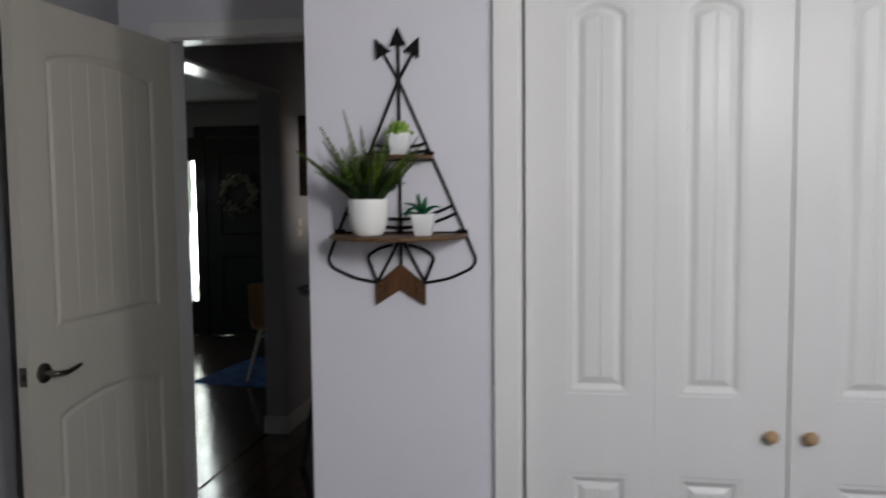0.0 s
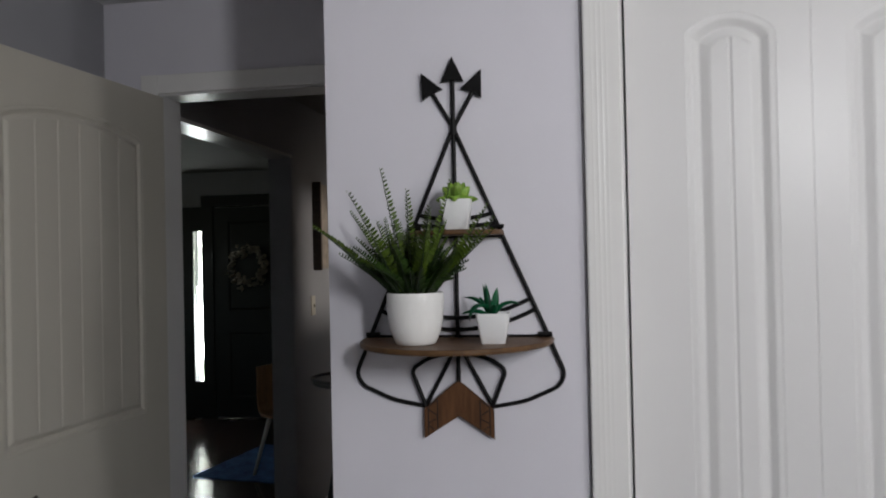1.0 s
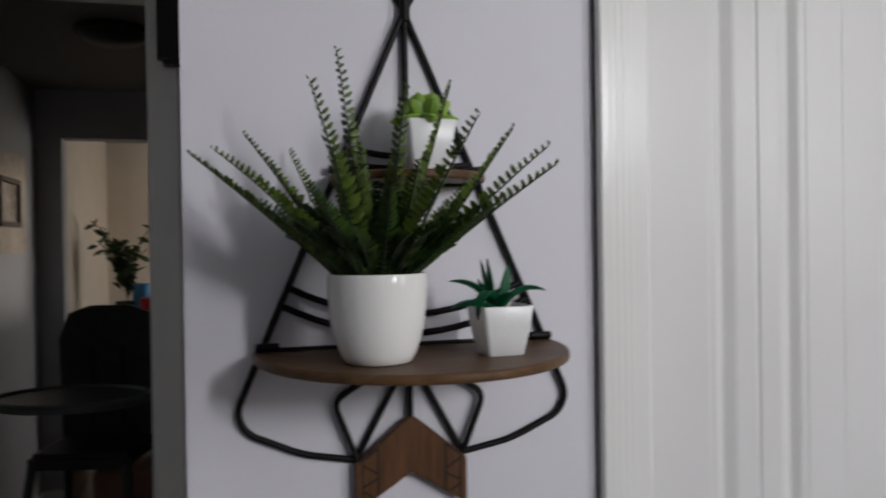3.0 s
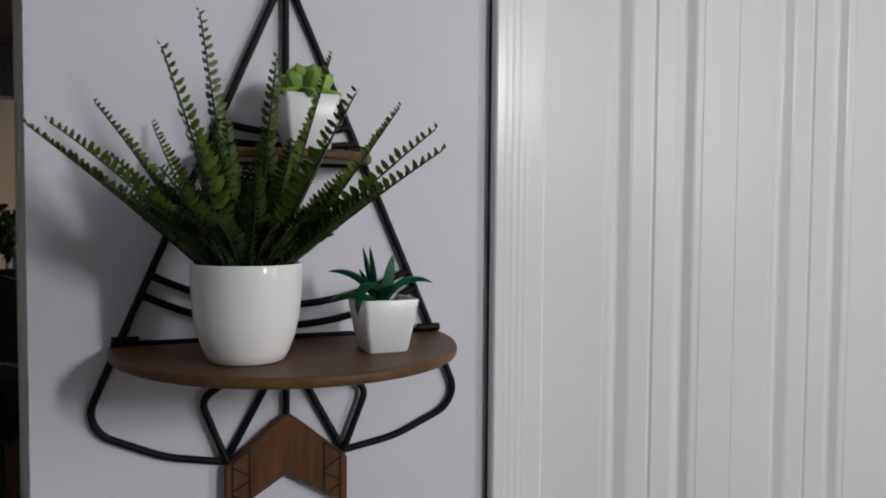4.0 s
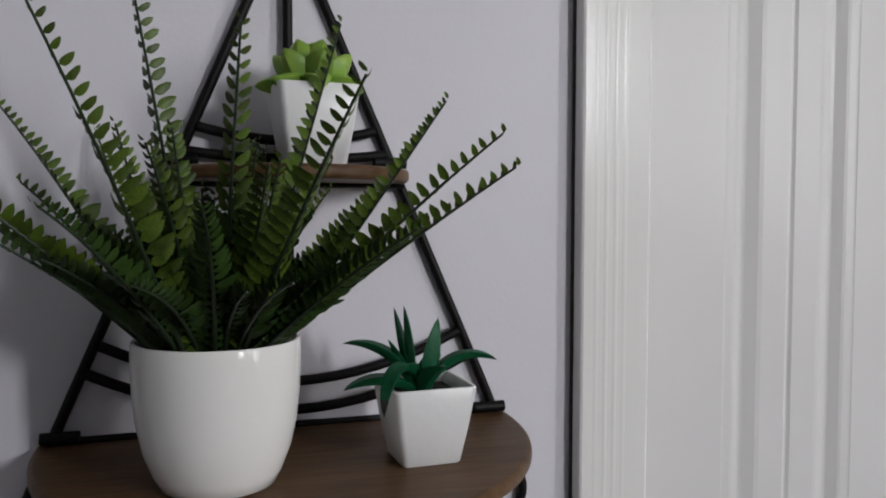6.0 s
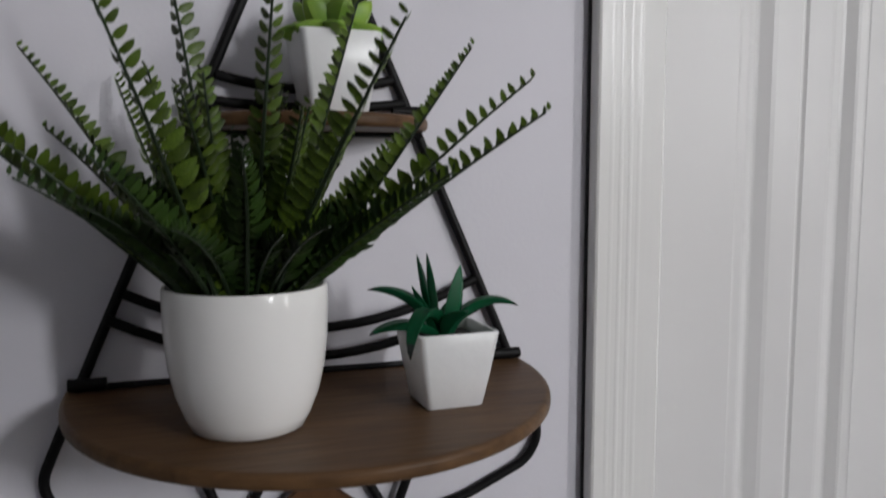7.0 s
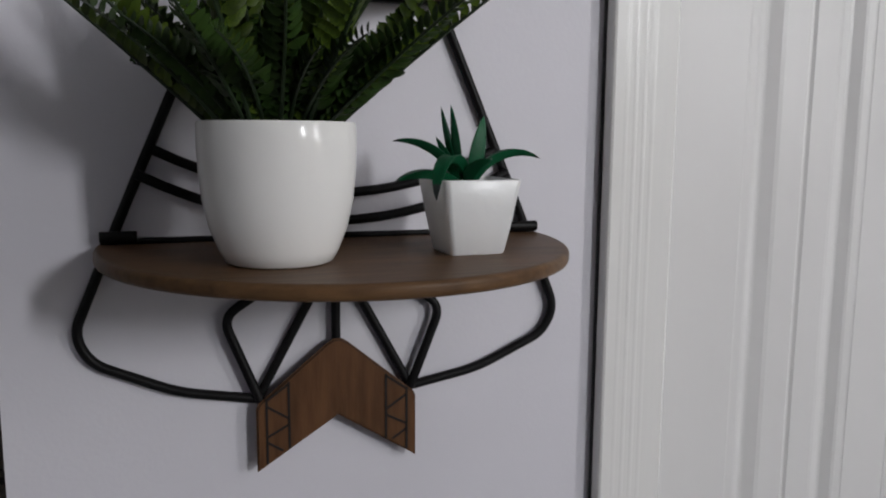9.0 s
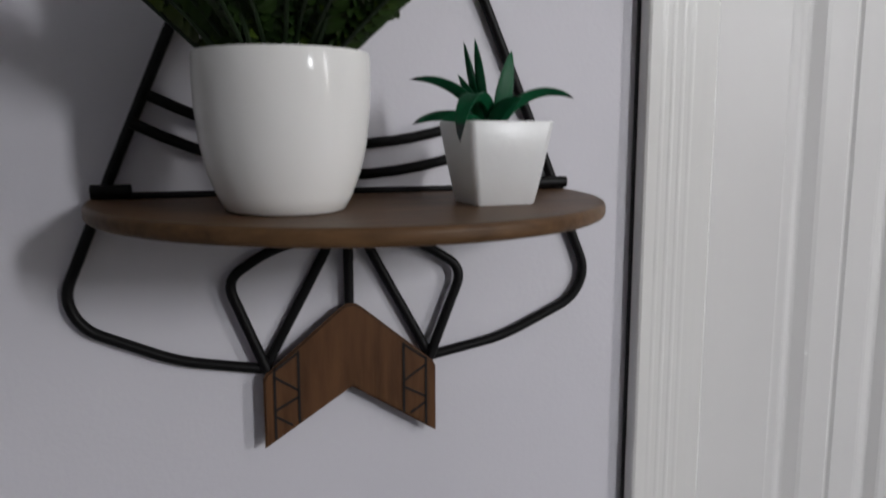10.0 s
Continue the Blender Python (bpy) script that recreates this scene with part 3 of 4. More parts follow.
prof = [(-0.20, 0.44), (-0.10, 0.425), (0.05, 0.42), (0.14, 0.435), (0.185, 0.50), (0.205, 0.62), (0.215, 0.78)]
prof = [(a.y, a.z) for a in fillet([(0, p, q) for p, q in prof], 0.05)]
rows = []
for k, (py, pz) in enumerate(prof):
    u = k / (len(prof) - 1)
    rows.append([sh.verts.new((0.21 * (1 - 0.12 * u) * s, py - 0.05 * s * s * u, pz + 0.02 * s * s * (1 - u))) for s in np.linspace(-1, 1, 9)])
for a, b in zip(rows, rows[1:]):
    for k in range(8):
        sh.faces.new((a[k], a[k + 1], b[k + 1], b[k]))
bmesh.ops.recalc_face_normals(sh, faces=sh.faces)
bmesh.ops.solidify(sh, geom=sh.faces[:], thickness=0.012)
part("shell", sh, M_CHAIRWOOD, ch, smooth=True)
for sx in (-1, 1):
    for sy in (-1, 1):
        part("leg", tube([(0.12 * sx, 0.10 * sy, 0.42), (0.20 * sx, 0.19 * sy, 0)], 0.016, 10, taper=lambda u: 1.1 - 0.45 * u), M_PALE, ch, smooth=True)

hc = thing("high_chair", (-0.74, 2.40, 0.0), "dark grey plastic high chair with a wide tray", "high chair", rz=-12)
tr = [(0.27 * math.cos(a) * (1 if abs(math.cos(a)) < 0.9 else 0.98), -0.20 + 0.20 * math.sin(a)) for a in np.linspace(0, 2 * math.pi, 40)[:-1]]
tray = part("tray", prism(tr, "z", 0.955, 0.98, 0.006), M_TRAY, hc, smooth=True)
part("tray_rim", tube([(0.268 * math.cos(a), -0.20 + 0.198 * math.sin(a), 0.982) for a in np.linspace(0, 2 * math.pi, 41)], 0.009, 8), M_TRAY, hc, smooth=True)
part("seat", box(-0.19, 0.19, -0.16, 0.18, 0.70, 0.76, 0.02), M_DARK, hc, smooth=True)
bk = prism([(-0.19, 0.74), (0.19, 0.74), (0.20, 1.15), (0.16, 1.25), (0.08, 1.28), (-0.08, 1.28), (-0.16, 1.25), (-0.20, 1.15)], "y", 0.15, 0.20, 0.01)
part("backrest", bk, M_DARK, hc, smooth=True)
for sx in (-1, 1):
    part("strap", box(0.06 * sx - 0.012, 0.06 * sx + 0.012, 0.140, 0.149, 0.80, 1.12, 0.002), M_BLACK, hc)
    for y0, y1 in ((-0.14, -0.30), (0.16, 0.30)):
        part("leg", tube([(0.17 * sx, y0, 0.72), (0.24 * sx, y1, 0.0)], 0.018, 10), M_DARK, hc, smooth=True)
part("footrest", box(-0.19, 0.19, -0.27, -0.20, 0.36, 0.385, 0.006), M_DARK, hc)

st = thing("side_cabinet", (-0.78, 5.3, 0.0), "dark wooden cabinet standing in the kitchen", "cabinet")
part("body", box(-0.45, 0.45, -0.2, 0.2, 0.08, 0.95, 0.006), M_FRAME, st)
part("top", box(-0.47, 0.47, -0.22, 0.22, 0.95, 0.98, 0.006), M_FRAME, st)
for sx in (-1, 1):
    d = part("door", box(0.225 * sx - 0.215, 0.225 * sx + 0.215, -0.218, -0.202, 0.12, 0.92, 0.004), M_FRAME, st)
    part("handle", box(0.04 * sx - 0.005, 0.04 * sx + 0.005, -0.235, -0.219, 0.5, 0.62, 0.003), M_NICKEL, d)
    for sy in (-1, 1):
        part("foot", tube([(0.4 * sx, 0.15 * sy, 0.08), (0.4 * sx, 0.15 * sy, 0)], 0.02, 10), M_FRAME, st)


def cup(name, at, r, h, mat, label, category):
    t = thing(name, at, label, category)
    part("body", lathe([(0, 0), (r * 0.85, 0), (r, h * 0.1), (r, h), (r * 0.9, h), (r * 0.88, h * 0.15), (0, h * 0.12)], 24), mat, t, smooth=True)
    part("lid", lathe([(r * 1.04, h), (r * 1.04, h + 0.012), (r * 0.5, h + 0.02), (0, h + 0.021)], 24), mat, t, smooth=True)


cup("canister", (-0.84, 5.18, 0.98), 0.06, 0.15, M_RED, "red lidded canister on the dark cabinet", "canister")
cup("canister", (-0.90, 5.27, 0.98), 0.065, 0.25, M_BLUE, "blue lidded canister on the dark cabinet", "canister")

hp = thing("house_plant", (-1.0, 5.28, 0.98), "leafy green house plant in a dark pot", "plant")
part("pot", lathe([(0, 0), (0.06, 0), (0.085, 0.14), (0.078, 0.14), (0.07, 0.12), (0, 0.12)], 28), M_DARK, hp, smooth=True)
rng = random.Random(9)
leaves, stems = bmesh.new(), bmesh.new()
for i in range(16):
    a, ln = rng.uniform(0, 2 * math.pi), rng.uniform(0.25, 0.62)
    tip = Vector((math.cos(a) * ln * 0.42, math.sin(a) * ln * 0.3, 0.12 + ln))
    pts = [Vector((0, 0, 0.12)) * (1 - u) ** 2 + Vector((0, 0, 0.12 + ln * 0.7)) * 2 * u * (1 - u) + tip * u * u for u in np.linspace(0, 1, 7)]
    tube(pts, 0.004, 5, stems)
    for k in range(9):
        c = pts[2 + k % 5] + Vector((rng.gauss(0, 0.03), rng.gauss(0, 0.03), rng.gauss(0, 0.03)))
        m = pose(*c, rng.uniform(-60, 60), rng.uniform(-60, 60), rng.uniform(0, 360))
        v = [leaves.verts.new(m @ Vector(p)) for p in ((0, -0.05, 0), (0.022, -0.015, 0.006), (0.019, 0.022, 0.004), (0, 0.055, -0.01), (-0.019, 0.022, 0.004), (-0.022, -0.015, 0.006))]
        leaves.faces.new(v)
part("stem_cluster", stems, M_STEM, hp)
tagged(part("foliage", leaves, M_HOUSEPLANT, hp), kind="stuff")

# ---- the wire wall shelf ----
ZS, ZU, YW, RW = 1.400, 1.588, -0.0050, 0.0037
sf = thing("wall_shelf", (0, 0, ZS), "black wire wall shelf of crossed arrows with two walnut boards", "wall shelf")


def P(x, z, y=YW):
    return (x, y, z - ZS)


def wire(name, pts, r=0.02, label=""):
    return part(name, tube(fillet([P(*p) for p in pts], r), RW, 10), M_METAL, sf, label, smooth=True)


for s in (-1, 1):
    ya, yb = (YW, YW - 0.003) if s < 0 else (YW, YW + 0.002)
    # a long arrow shaft that bends into the fan under the board
    wire("arrow_shaft", [(-0.046 * s, 1.850, yb), (0, 1.770, yb), (0.150, 1.4235, ya) if s > 0 else (-0.150, 1.4235, ya), (0.1865 * s, 1.336, ya), (0.176 * s, 1.314, ya), (0.118 * s, 1.288, ya), (0.060 * s, 1.2775, ya)], 0.016)
    wire("fan_wire", [(0.059 * s, 1.277, YW - 0.003), (0.0850 * s, 1.343, YW - 0.003), (0.054 * s, 1.363, YW - 0.003), (0.020 * s, 1.371, YW - 0.003)], 0.013)
    wire("fan_wire", [(0.060 * s, 1.278, YW + 0.001), (0.020 * s, 1.352, YW + 0.001), (0.004 * s, 1.384, YW + 0.001)], 0.01)
    part("clip", tube([P(0.141 * s, 1.4055, -0.010), P(0.1655 * s, 1.4055, -0.010)], 0.0042, 12), M_METAL, sf, smooth=True)
    part("clip", tube([P(0.062 * s, ZU + 0.006, -0.010), P(0.086 * s, ZU + 0.006, -0.010)], 0.0042, 12), M_METAL, sf, smooth=True)
wire("arrow_shaft", [(0, 1.862, YW - 0.001), (0, 1.6, YW - 0.001), (0, 1.31, YW - 0.001)], 0.01)


def rung(x, z_end, z_mid, y=YW - 0.004):
    pts = [P(x * u, z_mid + (z_end - z_mid) * u * u, y) for u in np.linspace(-1, 1, 17)]
    return part("rung", tube(pts, RW, 10), M_METAL, sf, smooth=True)


rung(0.128, 1.4665, 1.4345)
rung(0.139, 1.449, 1.4135)
rung(0.063, 1.6170, 1.6085)
rung(0.071, 1.6000, 1.5955)
part("back_bar", tube([P(-0.166, 1.4015, -0.004), P(0.166, 1.4015, -0.004)], 0.0026, 8), M_METAL, sf, smooth=True)
part("back_bar", tube([P(-0.084, ZU - 0.0105, -0.012), P(0.084, ZU - 0.0105, -0.012)], 0.0026, 8), M_METAL, sf, smooth=True)
part("binding", tube([P(0, 1.782, YW - 0.002), P(0, 1.758, YW - 0.002)], 0.0062, 12), M_METAL, sf, smooth=True)


def arrowhead(x, z, turn):
    pts = [(0, 0.039), (0.0205, -0.006), (0, -0.0035), (-0.0205, -0.006)]
    bm = prism(pts, "y", -0.005, 0.003, 0.0012)
    bm.transform(Matrix.Translation(P(x, z, YW - 0.002)) @ Matrix.Rotation(radians(turn), 4, "Y"))
    return part("arrowhead", bm, M_METAL, sf, "flat black arrowhead")


arrowhead(0, 1.858, 0)
arrowhead(-0.0385, 1.836, -27)
arrowhead(0.0350, 1.836, 25)


def half_round(a, b, n=40):
    return [(a, -0.004)] + [(a * math.cos(t), -0.010 - b * math.sin(t) ** 0.96) for t in np.linspace(0, math.pi, n)][0:] + [(-a, -0.004)]


def board(name, a, b, top, thick, n, label):
    """A half-round board with a rounded nose."""
    r, rings = 0.0034, []
    bm = bmesh.new()
    for k in range(6):
        t = radians(90 - 18 * k)
        rings.append((r * (1 - math.cos(t)), top - r + r * math.sin(t)))
    rings += [(d, 2 * top - thick - z) for d, z in rings[::-1]]
    loops = [[bm.verts.new((x, y, z)) for x, y in half_round(a - d, b - d, n)] for d, z in rings]
    for p, q in zip(loops, loops[1:]):
        for k in range(len(p)):
            f = bm.faces.new((p[k], p[(k + 1) % len(p)], q[(k + 1) % len(p)], q[k]))
    for loop, way in ((loops[0], 1), (loops[-1], -1)):
        bm.faces.new([bm.verts.new(v.co) for v in loop][::way])
    bmesh.ops.recalc_face_normals(bm, faces=bm.faces)
    ob = part(name, bm, M_SHELF, sf, label, smooth=True)
    for fc in ob.data.polygons:
        fc.use_smooth = abs(fc.normal.z) < 0.999
    return ob


board("lower_board", 0.1690, 0.1945, 0.0, 0.0098, 64, "half-round walnut shelf board")
board("upper_board", 0.0855, 0.085, ZU - ZS, 0.0095, 40, "small half-round walnut shelf board")

pl = [(0.0085, 1.3190), (0.0035, 1.3222), (-0.0035, 1.3222), (-0.0085, 1.3190), (-0.0605, 1.2757), (-0.0625, 1.2715), (-0.0625, 1.2215), (0, 1.2615), (0.0625, 1.2215), (0.0625, 1.2715), (0.0605, 1.2757)]
bm = prism([(x, z - ZS) for x, z in pl], "y", -0.0138, -0.0090, 0.0014)
plate = part("fletching", bm, M_PLATE, sf, "walnut chevron plate with burnt zigzag lines and edges")
plate.data.materials.append(M_BURN)
for fc in plate.data.polygons:
    fc.material_index = 0 if abs(fc.normal.y) > 0.97 else 1
yb = -0.0140
for s in (-1, 1):
    seg = [((0.0380, 1.2915), (0.0380, 1.2385)), ((0.0548, 1.2795), (0.0548, 1.2280))]
    seg += [((0.0380, 1.2900), (0.0548, 1.2780)), ((0.0548, 1.2735), (0.0380, 1.2625)), ((0.0380, 1.2580), (0.0548, 1.2490)), ((0.0548, 1.2450), (0.0430, 1.2375))]
    for (xa, za), (xb, zb) in seg:
        d = Vector((xb - xa, zb - za)).normalized() * 0.0009
        q = [(xa * s - d.y, za + d.x), (xa * s + d.y, za - d.x), (xb * s + d.y, zb - d.x), (xb * s - d.y, zb + d.x)] if s > 0 else [(-xa - d.y, za - d.x), (-xa + d.y, za + d.x), (-xb + d.y, zb + d.x), (-xb - d.y, zb - d.x)]
        part("burnt_line", prism([(x, z - ZS) for x, z in q], "y", yb - 0.0003, yb + 0.0008), M_BURN, plate)

# ---- big fern ----
FX, FY = -0.0525, -0.1150
fern = thing("potted_fern", (FX, FY, ZS), "green artificial fern in a glossy white round pot", "plant")
prof = [(0, 0.0), (0.029, 0.0), (0.0325, 0.0015), (0.0365, 0.009), (0.0415, 0.022), (0.0450, 0.038), (0.0468, 0.056), (0.0474, 0.072), (0.0472, 0.0835), (0.0466, 0.0850), (0.0452, 0.0850), (0.0446, 0.0838), (0.0442, 0.06), (0.042, 0.03), (0, 0.02)]
pot = part("pot", lathe(prof, 72), M_POT, fern, "glossy white tapered round ceramic pot", smooth=True)
part("soil", lathe([(0, 0.074), (0.02, 0.0765), (0.0435, 0.072), (0.0438, 0.060), (0, 0.055)], 36), M_SOIL, fern, smooth=True)


def leaflet_mesh(k, mat):
    """A small cupped oval leaflet on a short stalk, its root at the origin, growing along x."""
    bm = bmesh.new()
    r = random.Random(k)
    outline = ((0.0, 0.035), (0.10, 0.05), (0.20, 0.185), (0.38, 0.235), (0.58, 0.225), (0.78, 0.165), (0.92, 0.085), (1.0, 0.012))
    rows = []
    for u, w in outline:
        w *= 1 + 0.1 * r.uniform(-1, 1)
        z = 0.10 * u - 0.24 * u * u + 0.02 * r.uniform(-1, 1)
        rows.append([bm.verts.new((u, w * s + 0.06 * u * u, z + 0.28 * w * abs(s))) for s in (-1, 0, 1)])
    for a, b in zip(rows, rows[1:]):
        for j in range(2):
            bm.faces.new((a[j], a[j + 1], b[j + 1], b[j]))
    for fc in bm.faces:
        fc.smooth = True
    me = bpy.data.meshes.new("leaflet")
    bm.to_mesh(me)
    bm.free()
    me.materials.append(mat)
    return me


LEAFLETS = [leaflet_mesh(k, M_FERN) for k in range(4)]
SHADED_LEAFLETS = [leaflet_mesh(k, M_FERNSHADE) for k in range(4)]
rng = random.Random(11)
# tips of the fronds: x, y, z, how far the frond bows, and whether its leaflets are single pieces
FRONDS = [
    (0.089, -0.221, 1.580, 0.003, 1), (0.089, -0.202, 1.598, 0.011, 1), (0.074, -0.152, 1.621, -0.006, 0), (0.004, -0.270, 1.613, 0.006, 1),
    (0.015, -0.144, 1.662, 0.004, 1), (-0.094, -0.168, 1.684, 0.006, 1), (-0.124, -0.246, 1.640, 0.006, 1), (-0.174, -0.068, 1.622, 0.014, 0),
    (-0.222, -0.115, 1.597, 0.002, 0), (-0.198, -0.190, 1.592, 0.013, 0), (-0.127, -0.012, 1.612, 0.006, 0), (-0.042, -0.214, 1.644, 0.006, 1),
    (0.055, -0.060, 1.575, 0.01, 0), (-0.02, -0.045, 1.60, 0.008, 0), (-0.160, -0.175, 1.548, 0.010, 0), (0.035, -0.235, 1.550, 0.01, 0),
    (-0.06, -0.235, 1.560, 0.015, 0), (-0.125, -0.225, 1.560, 0.015, 0), (0.035, -0.14, 1.565, 0.01, 0), (-0.16, -0.08, 1.575, 0.01, 0),
    (-0.09, -0.06, 1.60, 0.01, 0), (0.00, -0.10, 1.60, 0.01, 0), (-0.085, -0.19, 1.59, 0.01, 0), (-0.03, -0.205, 1.58, 0.012, 0),
    (0.012, -0.19, 1.535, 0.012, 0), (-0.13, -0.16, 1.535, 0.012, 0), (-0.09, -0.215, 1.525, 0.015, 0), (-0.02, -0.22, 1.525, 0.015, 0),
    *[(FX + r * math.cos(t), FY + r * math.sin(t), z, 0.012, 0) for r, t, z in zip((0.05, 0.09, 0.07, 0.06, 0.1, 0.08) * 3, np.linspace(0.2, 2 * math.pi, 18), (1.53, 1.52, 1.545, 1.515, 1.535, 1.525) * 3)],
    *[(FX + 0.062 * math.cos(t), FY + 0.062 * math.sin(t), 1.505 + 0.006 * (k % 3), 0.014, 0) for k, t in enumerate(np.linspace(0, 2 * math.pi, 22))],
    *[(FX + r * math.cos(t), FY + r * math.sin(t), z, 0.010, 0) for r, t, z in zip((0.055, 0.035, 0.075, 0.045) * 5, np.linspace(0.1, 4 * math.pi, 20), (1.572, 1.60, 1.565, 1.585, 1.555) * 4)],
    *[(FX + r * math.cos(t), FY + r * math.sin(t), z, 0.016, 0) for r, t, z in zip((0.03, 0.055, 0.045, 0.060, 0.04) * 18, np.linspace(0.3, 16 * math.pi, 90), (1.520, 1.512, 1.545, 1.530, 1.555, 1.505, 1.538) * 13)],
    (-0.14, -0.11, 1.540, 0.01, 0), (0.02, -0.12, 1.535, 0.01, 0), (-0.055, -0.07, 1.56, 0.01, 0), (-0.06, -0.15, 1.57, 0.01, 0),
]
for tx, ty, tz, bow, single in FRONDS:
    tip = Vector((tx - FX, ty - FY, tz - ZS))
    a = math.atan2(tip.y, tip.x)
    flat = min(1.0, Vector((tip.x, tip.y)).length / 0.14)
    base = Vector((0.034 * flat * math.cos(a), 0.034 * flat * math.sin(a), 0.072 + 0.006 * flat))
    mid = (base + tip) / 2 + Vector((0, 0, bow)) + Vector((rng.gauss(0, 0.003), rng.gauss(0, 0.003), 0))
    steps = 24
    line = [base * (1 - u) ** 2 + mid * 2 * u * (1 - u) + tip * u * u for u in np.linspace(0, 1, steps)]
    rach = part("frond", tube(line, 0.0012, 6, taper=lambda u: 1.2 - 0.7 * u), M_STEM, fern, smooth=True)
    length = sum((q - p).length for p, q in zip(line, line[1:]))
    count = int(length / (0.0069 if single else 0.0055))
    out = Vector((math.cos(a), math.sin(a), 0))
    # the short fronds in the middle carry the shade there as darker leaf colour
    shaded = not single and tz < 1.572
    joined = bmesh.new()
    fold = rng.uniform(0.5, 1.0)
    twist = rng.uniform(-0.3, 0.4) if tz > 1.57 else rng.uniform(-1.2, 1.2)
    for i in range(1, count + 1):
        u = i / count
        k = min(int(u * (steps - 1)), steps - 2)
        p = line[k].lerp(line[k + 1], u * (steps - 1) - k)
        d = (line[k + 1] - line[k]).normalized()
        side = d.cross(Vector((0, 0, 1)))
        side = side.normalized() if side.length > 0.2 else Vector((-math.sin(a), math.cos(a), 0))
        up = side.cross(d).normalized()
        if d.z > 0.85 or d.y < -0.4:
            side = (side * math.cos(twist) + up * math.sin(twist)).normalized()
            up = side.cross(d).normalized()
        size = (0.0172 if single else 0.0158) * (min(1, 0.72 + u * 1.2)) * (1 - max(0, u - 0.35) * 1.05) * rng.uniform(0.88, 1.1)
        vee = max(fold, 2.4 * max(0.0, 0.86 - d.z) - 0.08)
        for s in (-1, 1):
            x = (side * s + d * (0.28 + 0.25 * u + rng.gauss(0, 0.12)) + up * (vee + rng.gauss(0, 0.12))).normalized()
            y = (d * -s - x * (d * -s).dot(x)).normalized()
            z = x.cross(y)
            m = Matrix((x, y, z)).transposed().to_4x4()
            m.translation = p + d * (0.0016 * s)
            m = m @ Matrix.Diagonal((size, size * 0.95, size, 1))
            me = (SHADED_LEAFLETS if shaded else LEAFLETS)[rng.randrange(4)]
            if single:
                lf = new("leaflet", me)
                lf.parent, lf.matrix_local = rach, m
            else:
                start = len(joined.verts)
                joined.from_mesh(me)
                joined.verts.ensure_lookup_table()
                for v in joined.verts[start:]:
                    v.co = m @ v.co
    if joined.verts:
        tagged(part("foliage", joined, M_FERNSHADE if shaded else M_FERN, rach, smooth=True), kind="stuff")
    else:
        joined.free()


# ---- small succulents ----
def square_pot(parent, top, bottom, h, mat, label):
    """A tapered square pot with rounded corners and an open top."""
    def ring(w, z, r):
        pts = []
        for cx, cy, a0 in ((1, 1, 0), (-1, 1, 90), (-1, -1, 180), (1, -1, 270)):
            for k in range(5):
                a = radians(a0 + 90 * k / 4)
                pts.append((cx * (w / 2 - r) + r * math.cos(a), cy * (w / 2 - r) + r * math.sin(a), z))
        return pts
    bm = bmesh.new()
    levels = [(bottom * 0.94, 0.0, 0.003), (bottom, 0.0012, 0.0035), (bottom + (top - bottom) * 0.5, h * 0.45, 0.0045), (top, h - 0.001, 0.0045), (top - 0.0012, h, 0.004), (top - 0.0045, h, 0.003), (top - 0.0055, h - 0.0015, 0.003), (top - 0.008, h * 0.78, 0.003)]
    rings = [[bm.verts.new(p) for p in ring(*l)] for l in levels]
    for a, b in zip(rings, rings[1:]):
        n = len(a)
        for k in range(n):
            bm.faces.new((a[k], a[(k + 1) % n], b[(k + 1) % n], b[k]))
    bm.faces.new(rings[0][::-1])
    bm.faces.new(rings[-1])
    p = part("pot", bm, mat, parent, label, smooth=True)
    part("soil", box(-top / 2 + 0.006, top / 2 - 0.006, -top / 2 + 0.006, top / 2 - 0.006, h * 0.8, h * 0.88, 0.001), M_SOIL, parent)
    return p


def blade(length, width, lift, curl, turn, root, thick=0.22, power=0.75):
    """A fleshy leaf that leaves the root at an angle lift and bends over by curl."""
    bm = bmesh.new()
    n, rows = 12, []
    pos, ang = Vector((0, 0, 0)), lift
    for i in range(n + 1):
        u = i / n
        w = width * (math.sin(math.pi * (0.18 + 0.82 * u)) ** power if u < 1 else 0.0)
        d = Vector((math.cos(radians(ang)), 0, math.sin(radians(ang))))
        nrm = Vector((-d.z, 0, d.x))
        rows.append([bm.verts.new(pos + Vector((0, w / 2 * math.cos(b), 0)) + nrm * (w * thick * math.sin(b) + (0.25 * w * math.cos(b) ** 2))) for b in (2 * math.pi * k / 10 for k in range(10))])
        pos = pos + d * length / n
        ang -= curl / n
    for a, b in zip(rows, rows[1:]):
        for k in range(10):
            bm.faces.new((a[k], a[(k + 1) % 10], b[(k + 1) % 10], b[k]))
    bm.faces.new(rows[0])
    bmesh.ops.remove_doubles(bm, verts=bm.verts, dist=1e-5)
    bm.transform(Matrix.Translation(root) @ Matrix.Rotation(radians(turn), 4, "Z"))
    return bm


aloe = thing("potted_aloe", (0.0745, -0.1015, ZS), "dark green artificial aloe in a small white square pot", "plant", rz=3)
square_pot(aloe, 0.0545, 0.0385, 0.0495, M_POTB, "small white tapered square ceramic pot")
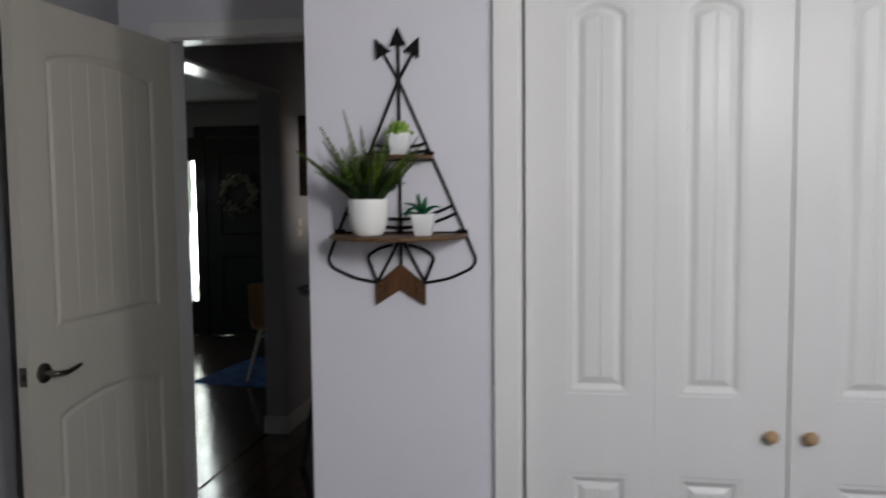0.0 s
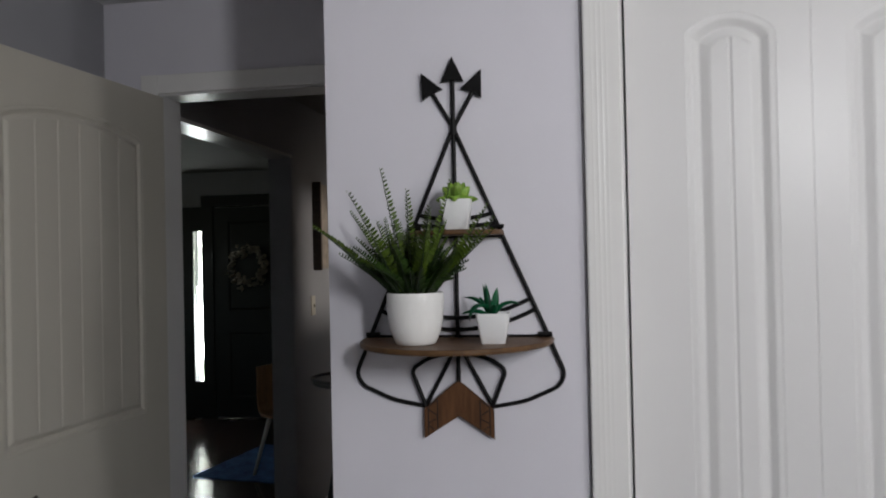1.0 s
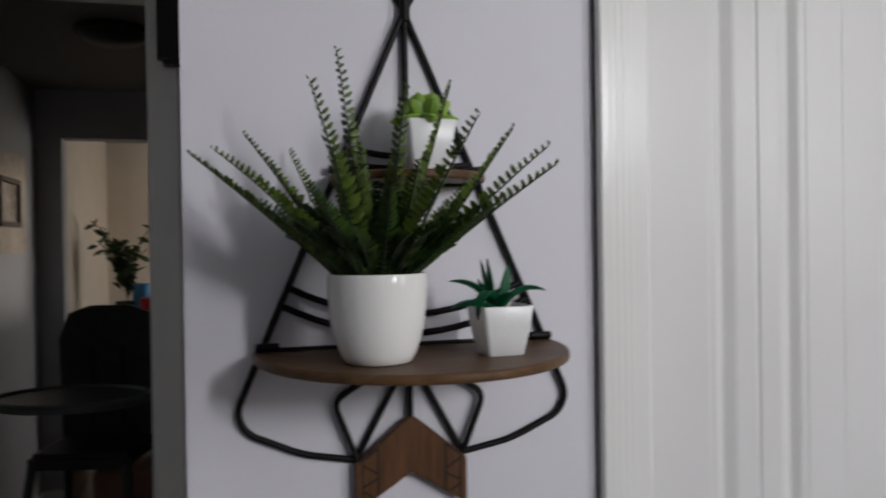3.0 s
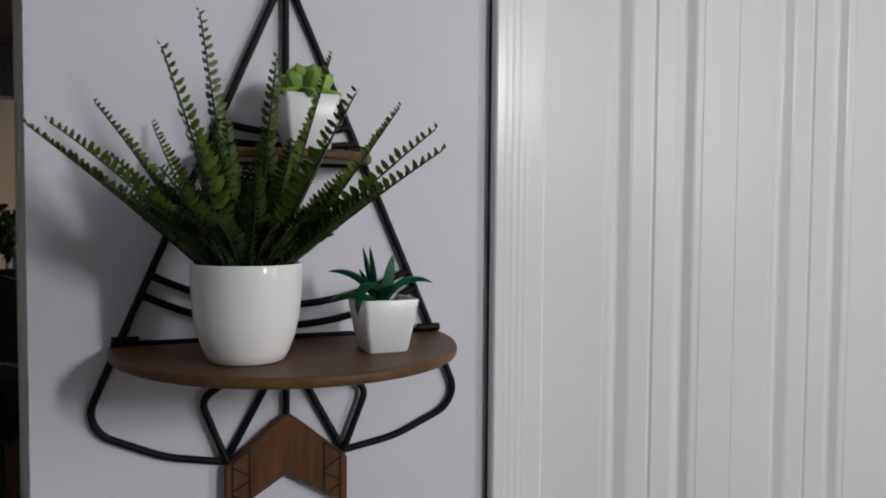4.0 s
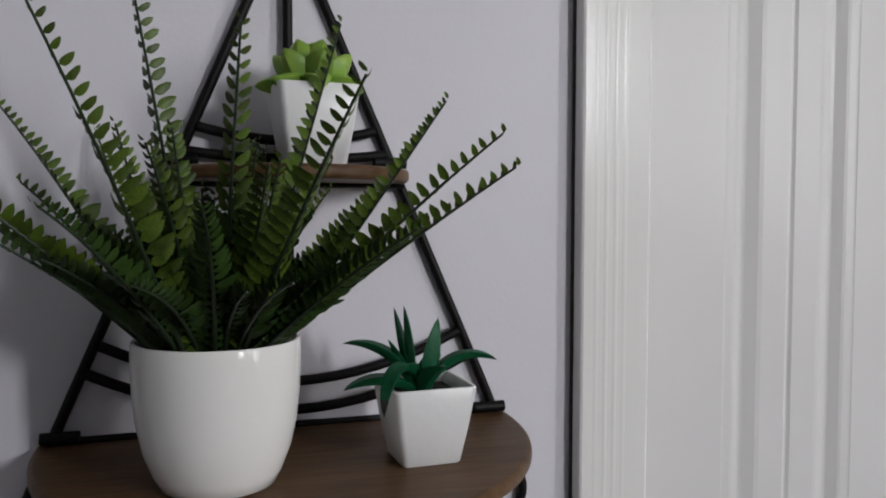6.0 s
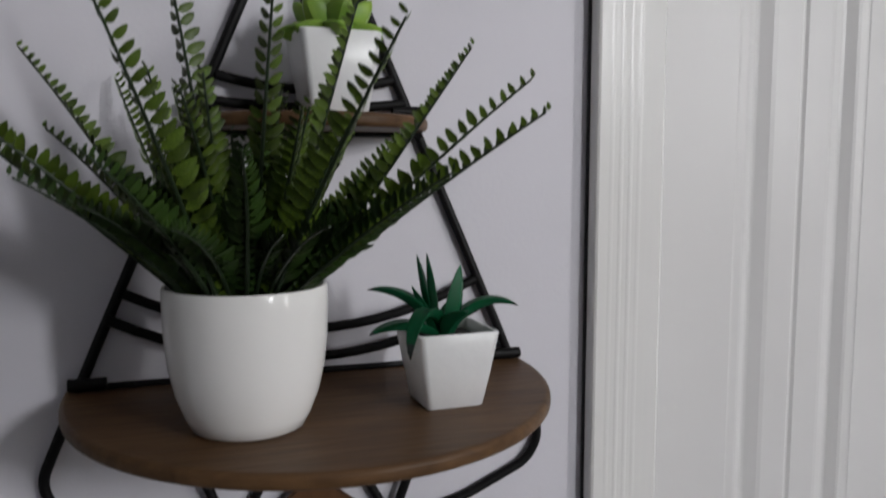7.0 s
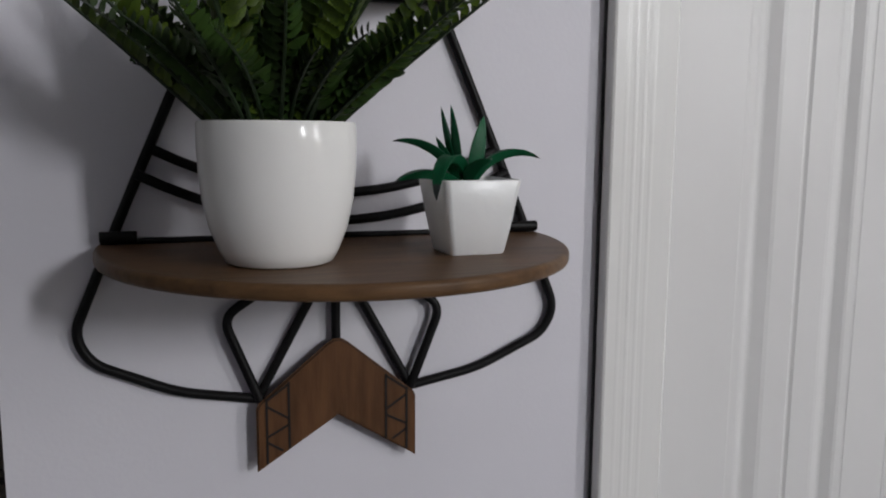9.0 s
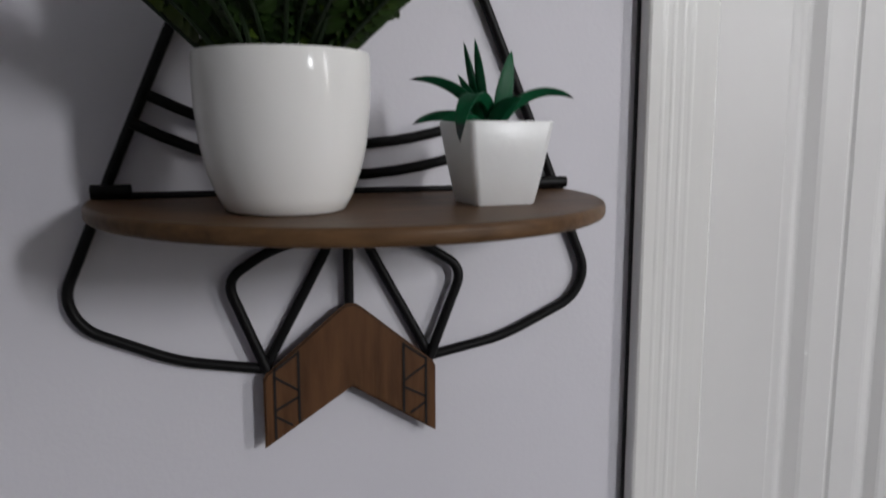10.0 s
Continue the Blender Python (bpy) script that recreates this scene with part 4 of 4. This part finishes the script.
ALOE = (
    (0.054, 0.0105, 85, 2, 162, 0.92), (0.054, 0.0085, 74, -6, 150, 0.92), (0.047, 0.0150, 78, -8, -35, 0.94), (0.036, 0.0100, 66, 4, 168, 0.95),
    (0.058, 0.0115, 70, 80, 162, 0.84), (0.055, 0.0110, 68, 100, -18, 0.84), (0.048, 0.0115, 30, 58, 182, 0.86), (0.062, 0.0095, 50, 150, 226, 0.80),
    (0.034, 0.0115, 52, 70, 100, 0.94), (0.036, 0.0110, 56, 60, 50, 0.94), (0.030, 0.0120, 62, 50, -75, 0.94),
)
for ln, wd_, lift, curl, turn, tip in ALOE:
    root = (0.005 * math.cos(radians(turn)) - 0.002, 0.005 * math.sin(radians(turn)), 0.052 if curl > 120 else 0.0445)
    lf = part("leaf", blade(ln, wd_ * 1.2, lift, curl, turn, root), M_ALOE, aloe, "dark green pointed leaf with a blackish tip", smooth=True)
    lf.data.materials.append(M_ALOETIP)
    # rings of ten faces run from the root to the tip
    for fc in lf.data.polygons:
        fc.material_index = 1 if fc.index // 10 >= tip * 12 else 0

succ = thing("potted_succulent", (0.0105, -0.0575, ZU), "bright green artificial succulent in a small white square pot", "plant", rz=4)
square_pot(succ, 0.0535, 0.0385, 0.0515, M_POTB, "small white tapered square ceramic pot")
for ring_n, lift, ln, off, wd_ in ((7, 16, 0.035, 10, 0.020), (6, 42, 0.035, 35, 0.023), (5, 66, 0.036, 0, 0.023), (3, 84, 0.034, 20, 0.019)):
    for k in range(ring_n):
        part("leaf", blade(ln, wd_, lift, 18 if lift < 40 else -14, off + 360 * k / ring_n, (0.003 * math.cos(radians(off + 360 * k / ring_n)), 0.003 * math.sin(radians(off + 360 * k / ring_n)), 0.047), 0.3, 0.62), M_SUCC, succ, smooth=True)

# ---- floor boards ----
rng = random.Random(3)
fl = bpy.data.objects["floor"]
me_cache = {}
for row in range(15):
    x = -1.38 + row * 0.127
    y = 0.6 - rng.uniform(0, 0.8)
    while y < 5.9:
        ln = rng.choice((0.9, 1.2, 1.5))
        if ln not in me_cache:
            b = box(-0.0625, 0.0625, 0, ln - 0.002, -0.012, 0, 0.0015)
            me = bpy.data.meshes.new("plank")
            b.to_mesh(me)
            b.free()
            me.materials.append(M_FLOOR)
            me_cache[ln] = me
        ob = new("plank", me_cache[ln])
        ob.parent, ob.location = fl, (x, y, 0)
        y += ln
bm = bmesh.new()
for row in range(26):
    x = -4.7 + row * 0.127
    for k in range(5):
        box(x - 0.0625, x + 0.0625, 1.25 + k * 0.95 + (row % 3) * 0.2 - 0.2, 1.25 + k * 0.95 + (row % 3) * 0.2 + 0.748, -0.012, 0, bm=bm)
tagged(part("planks", bm, M_FLOOR, fl), kind="stuff")
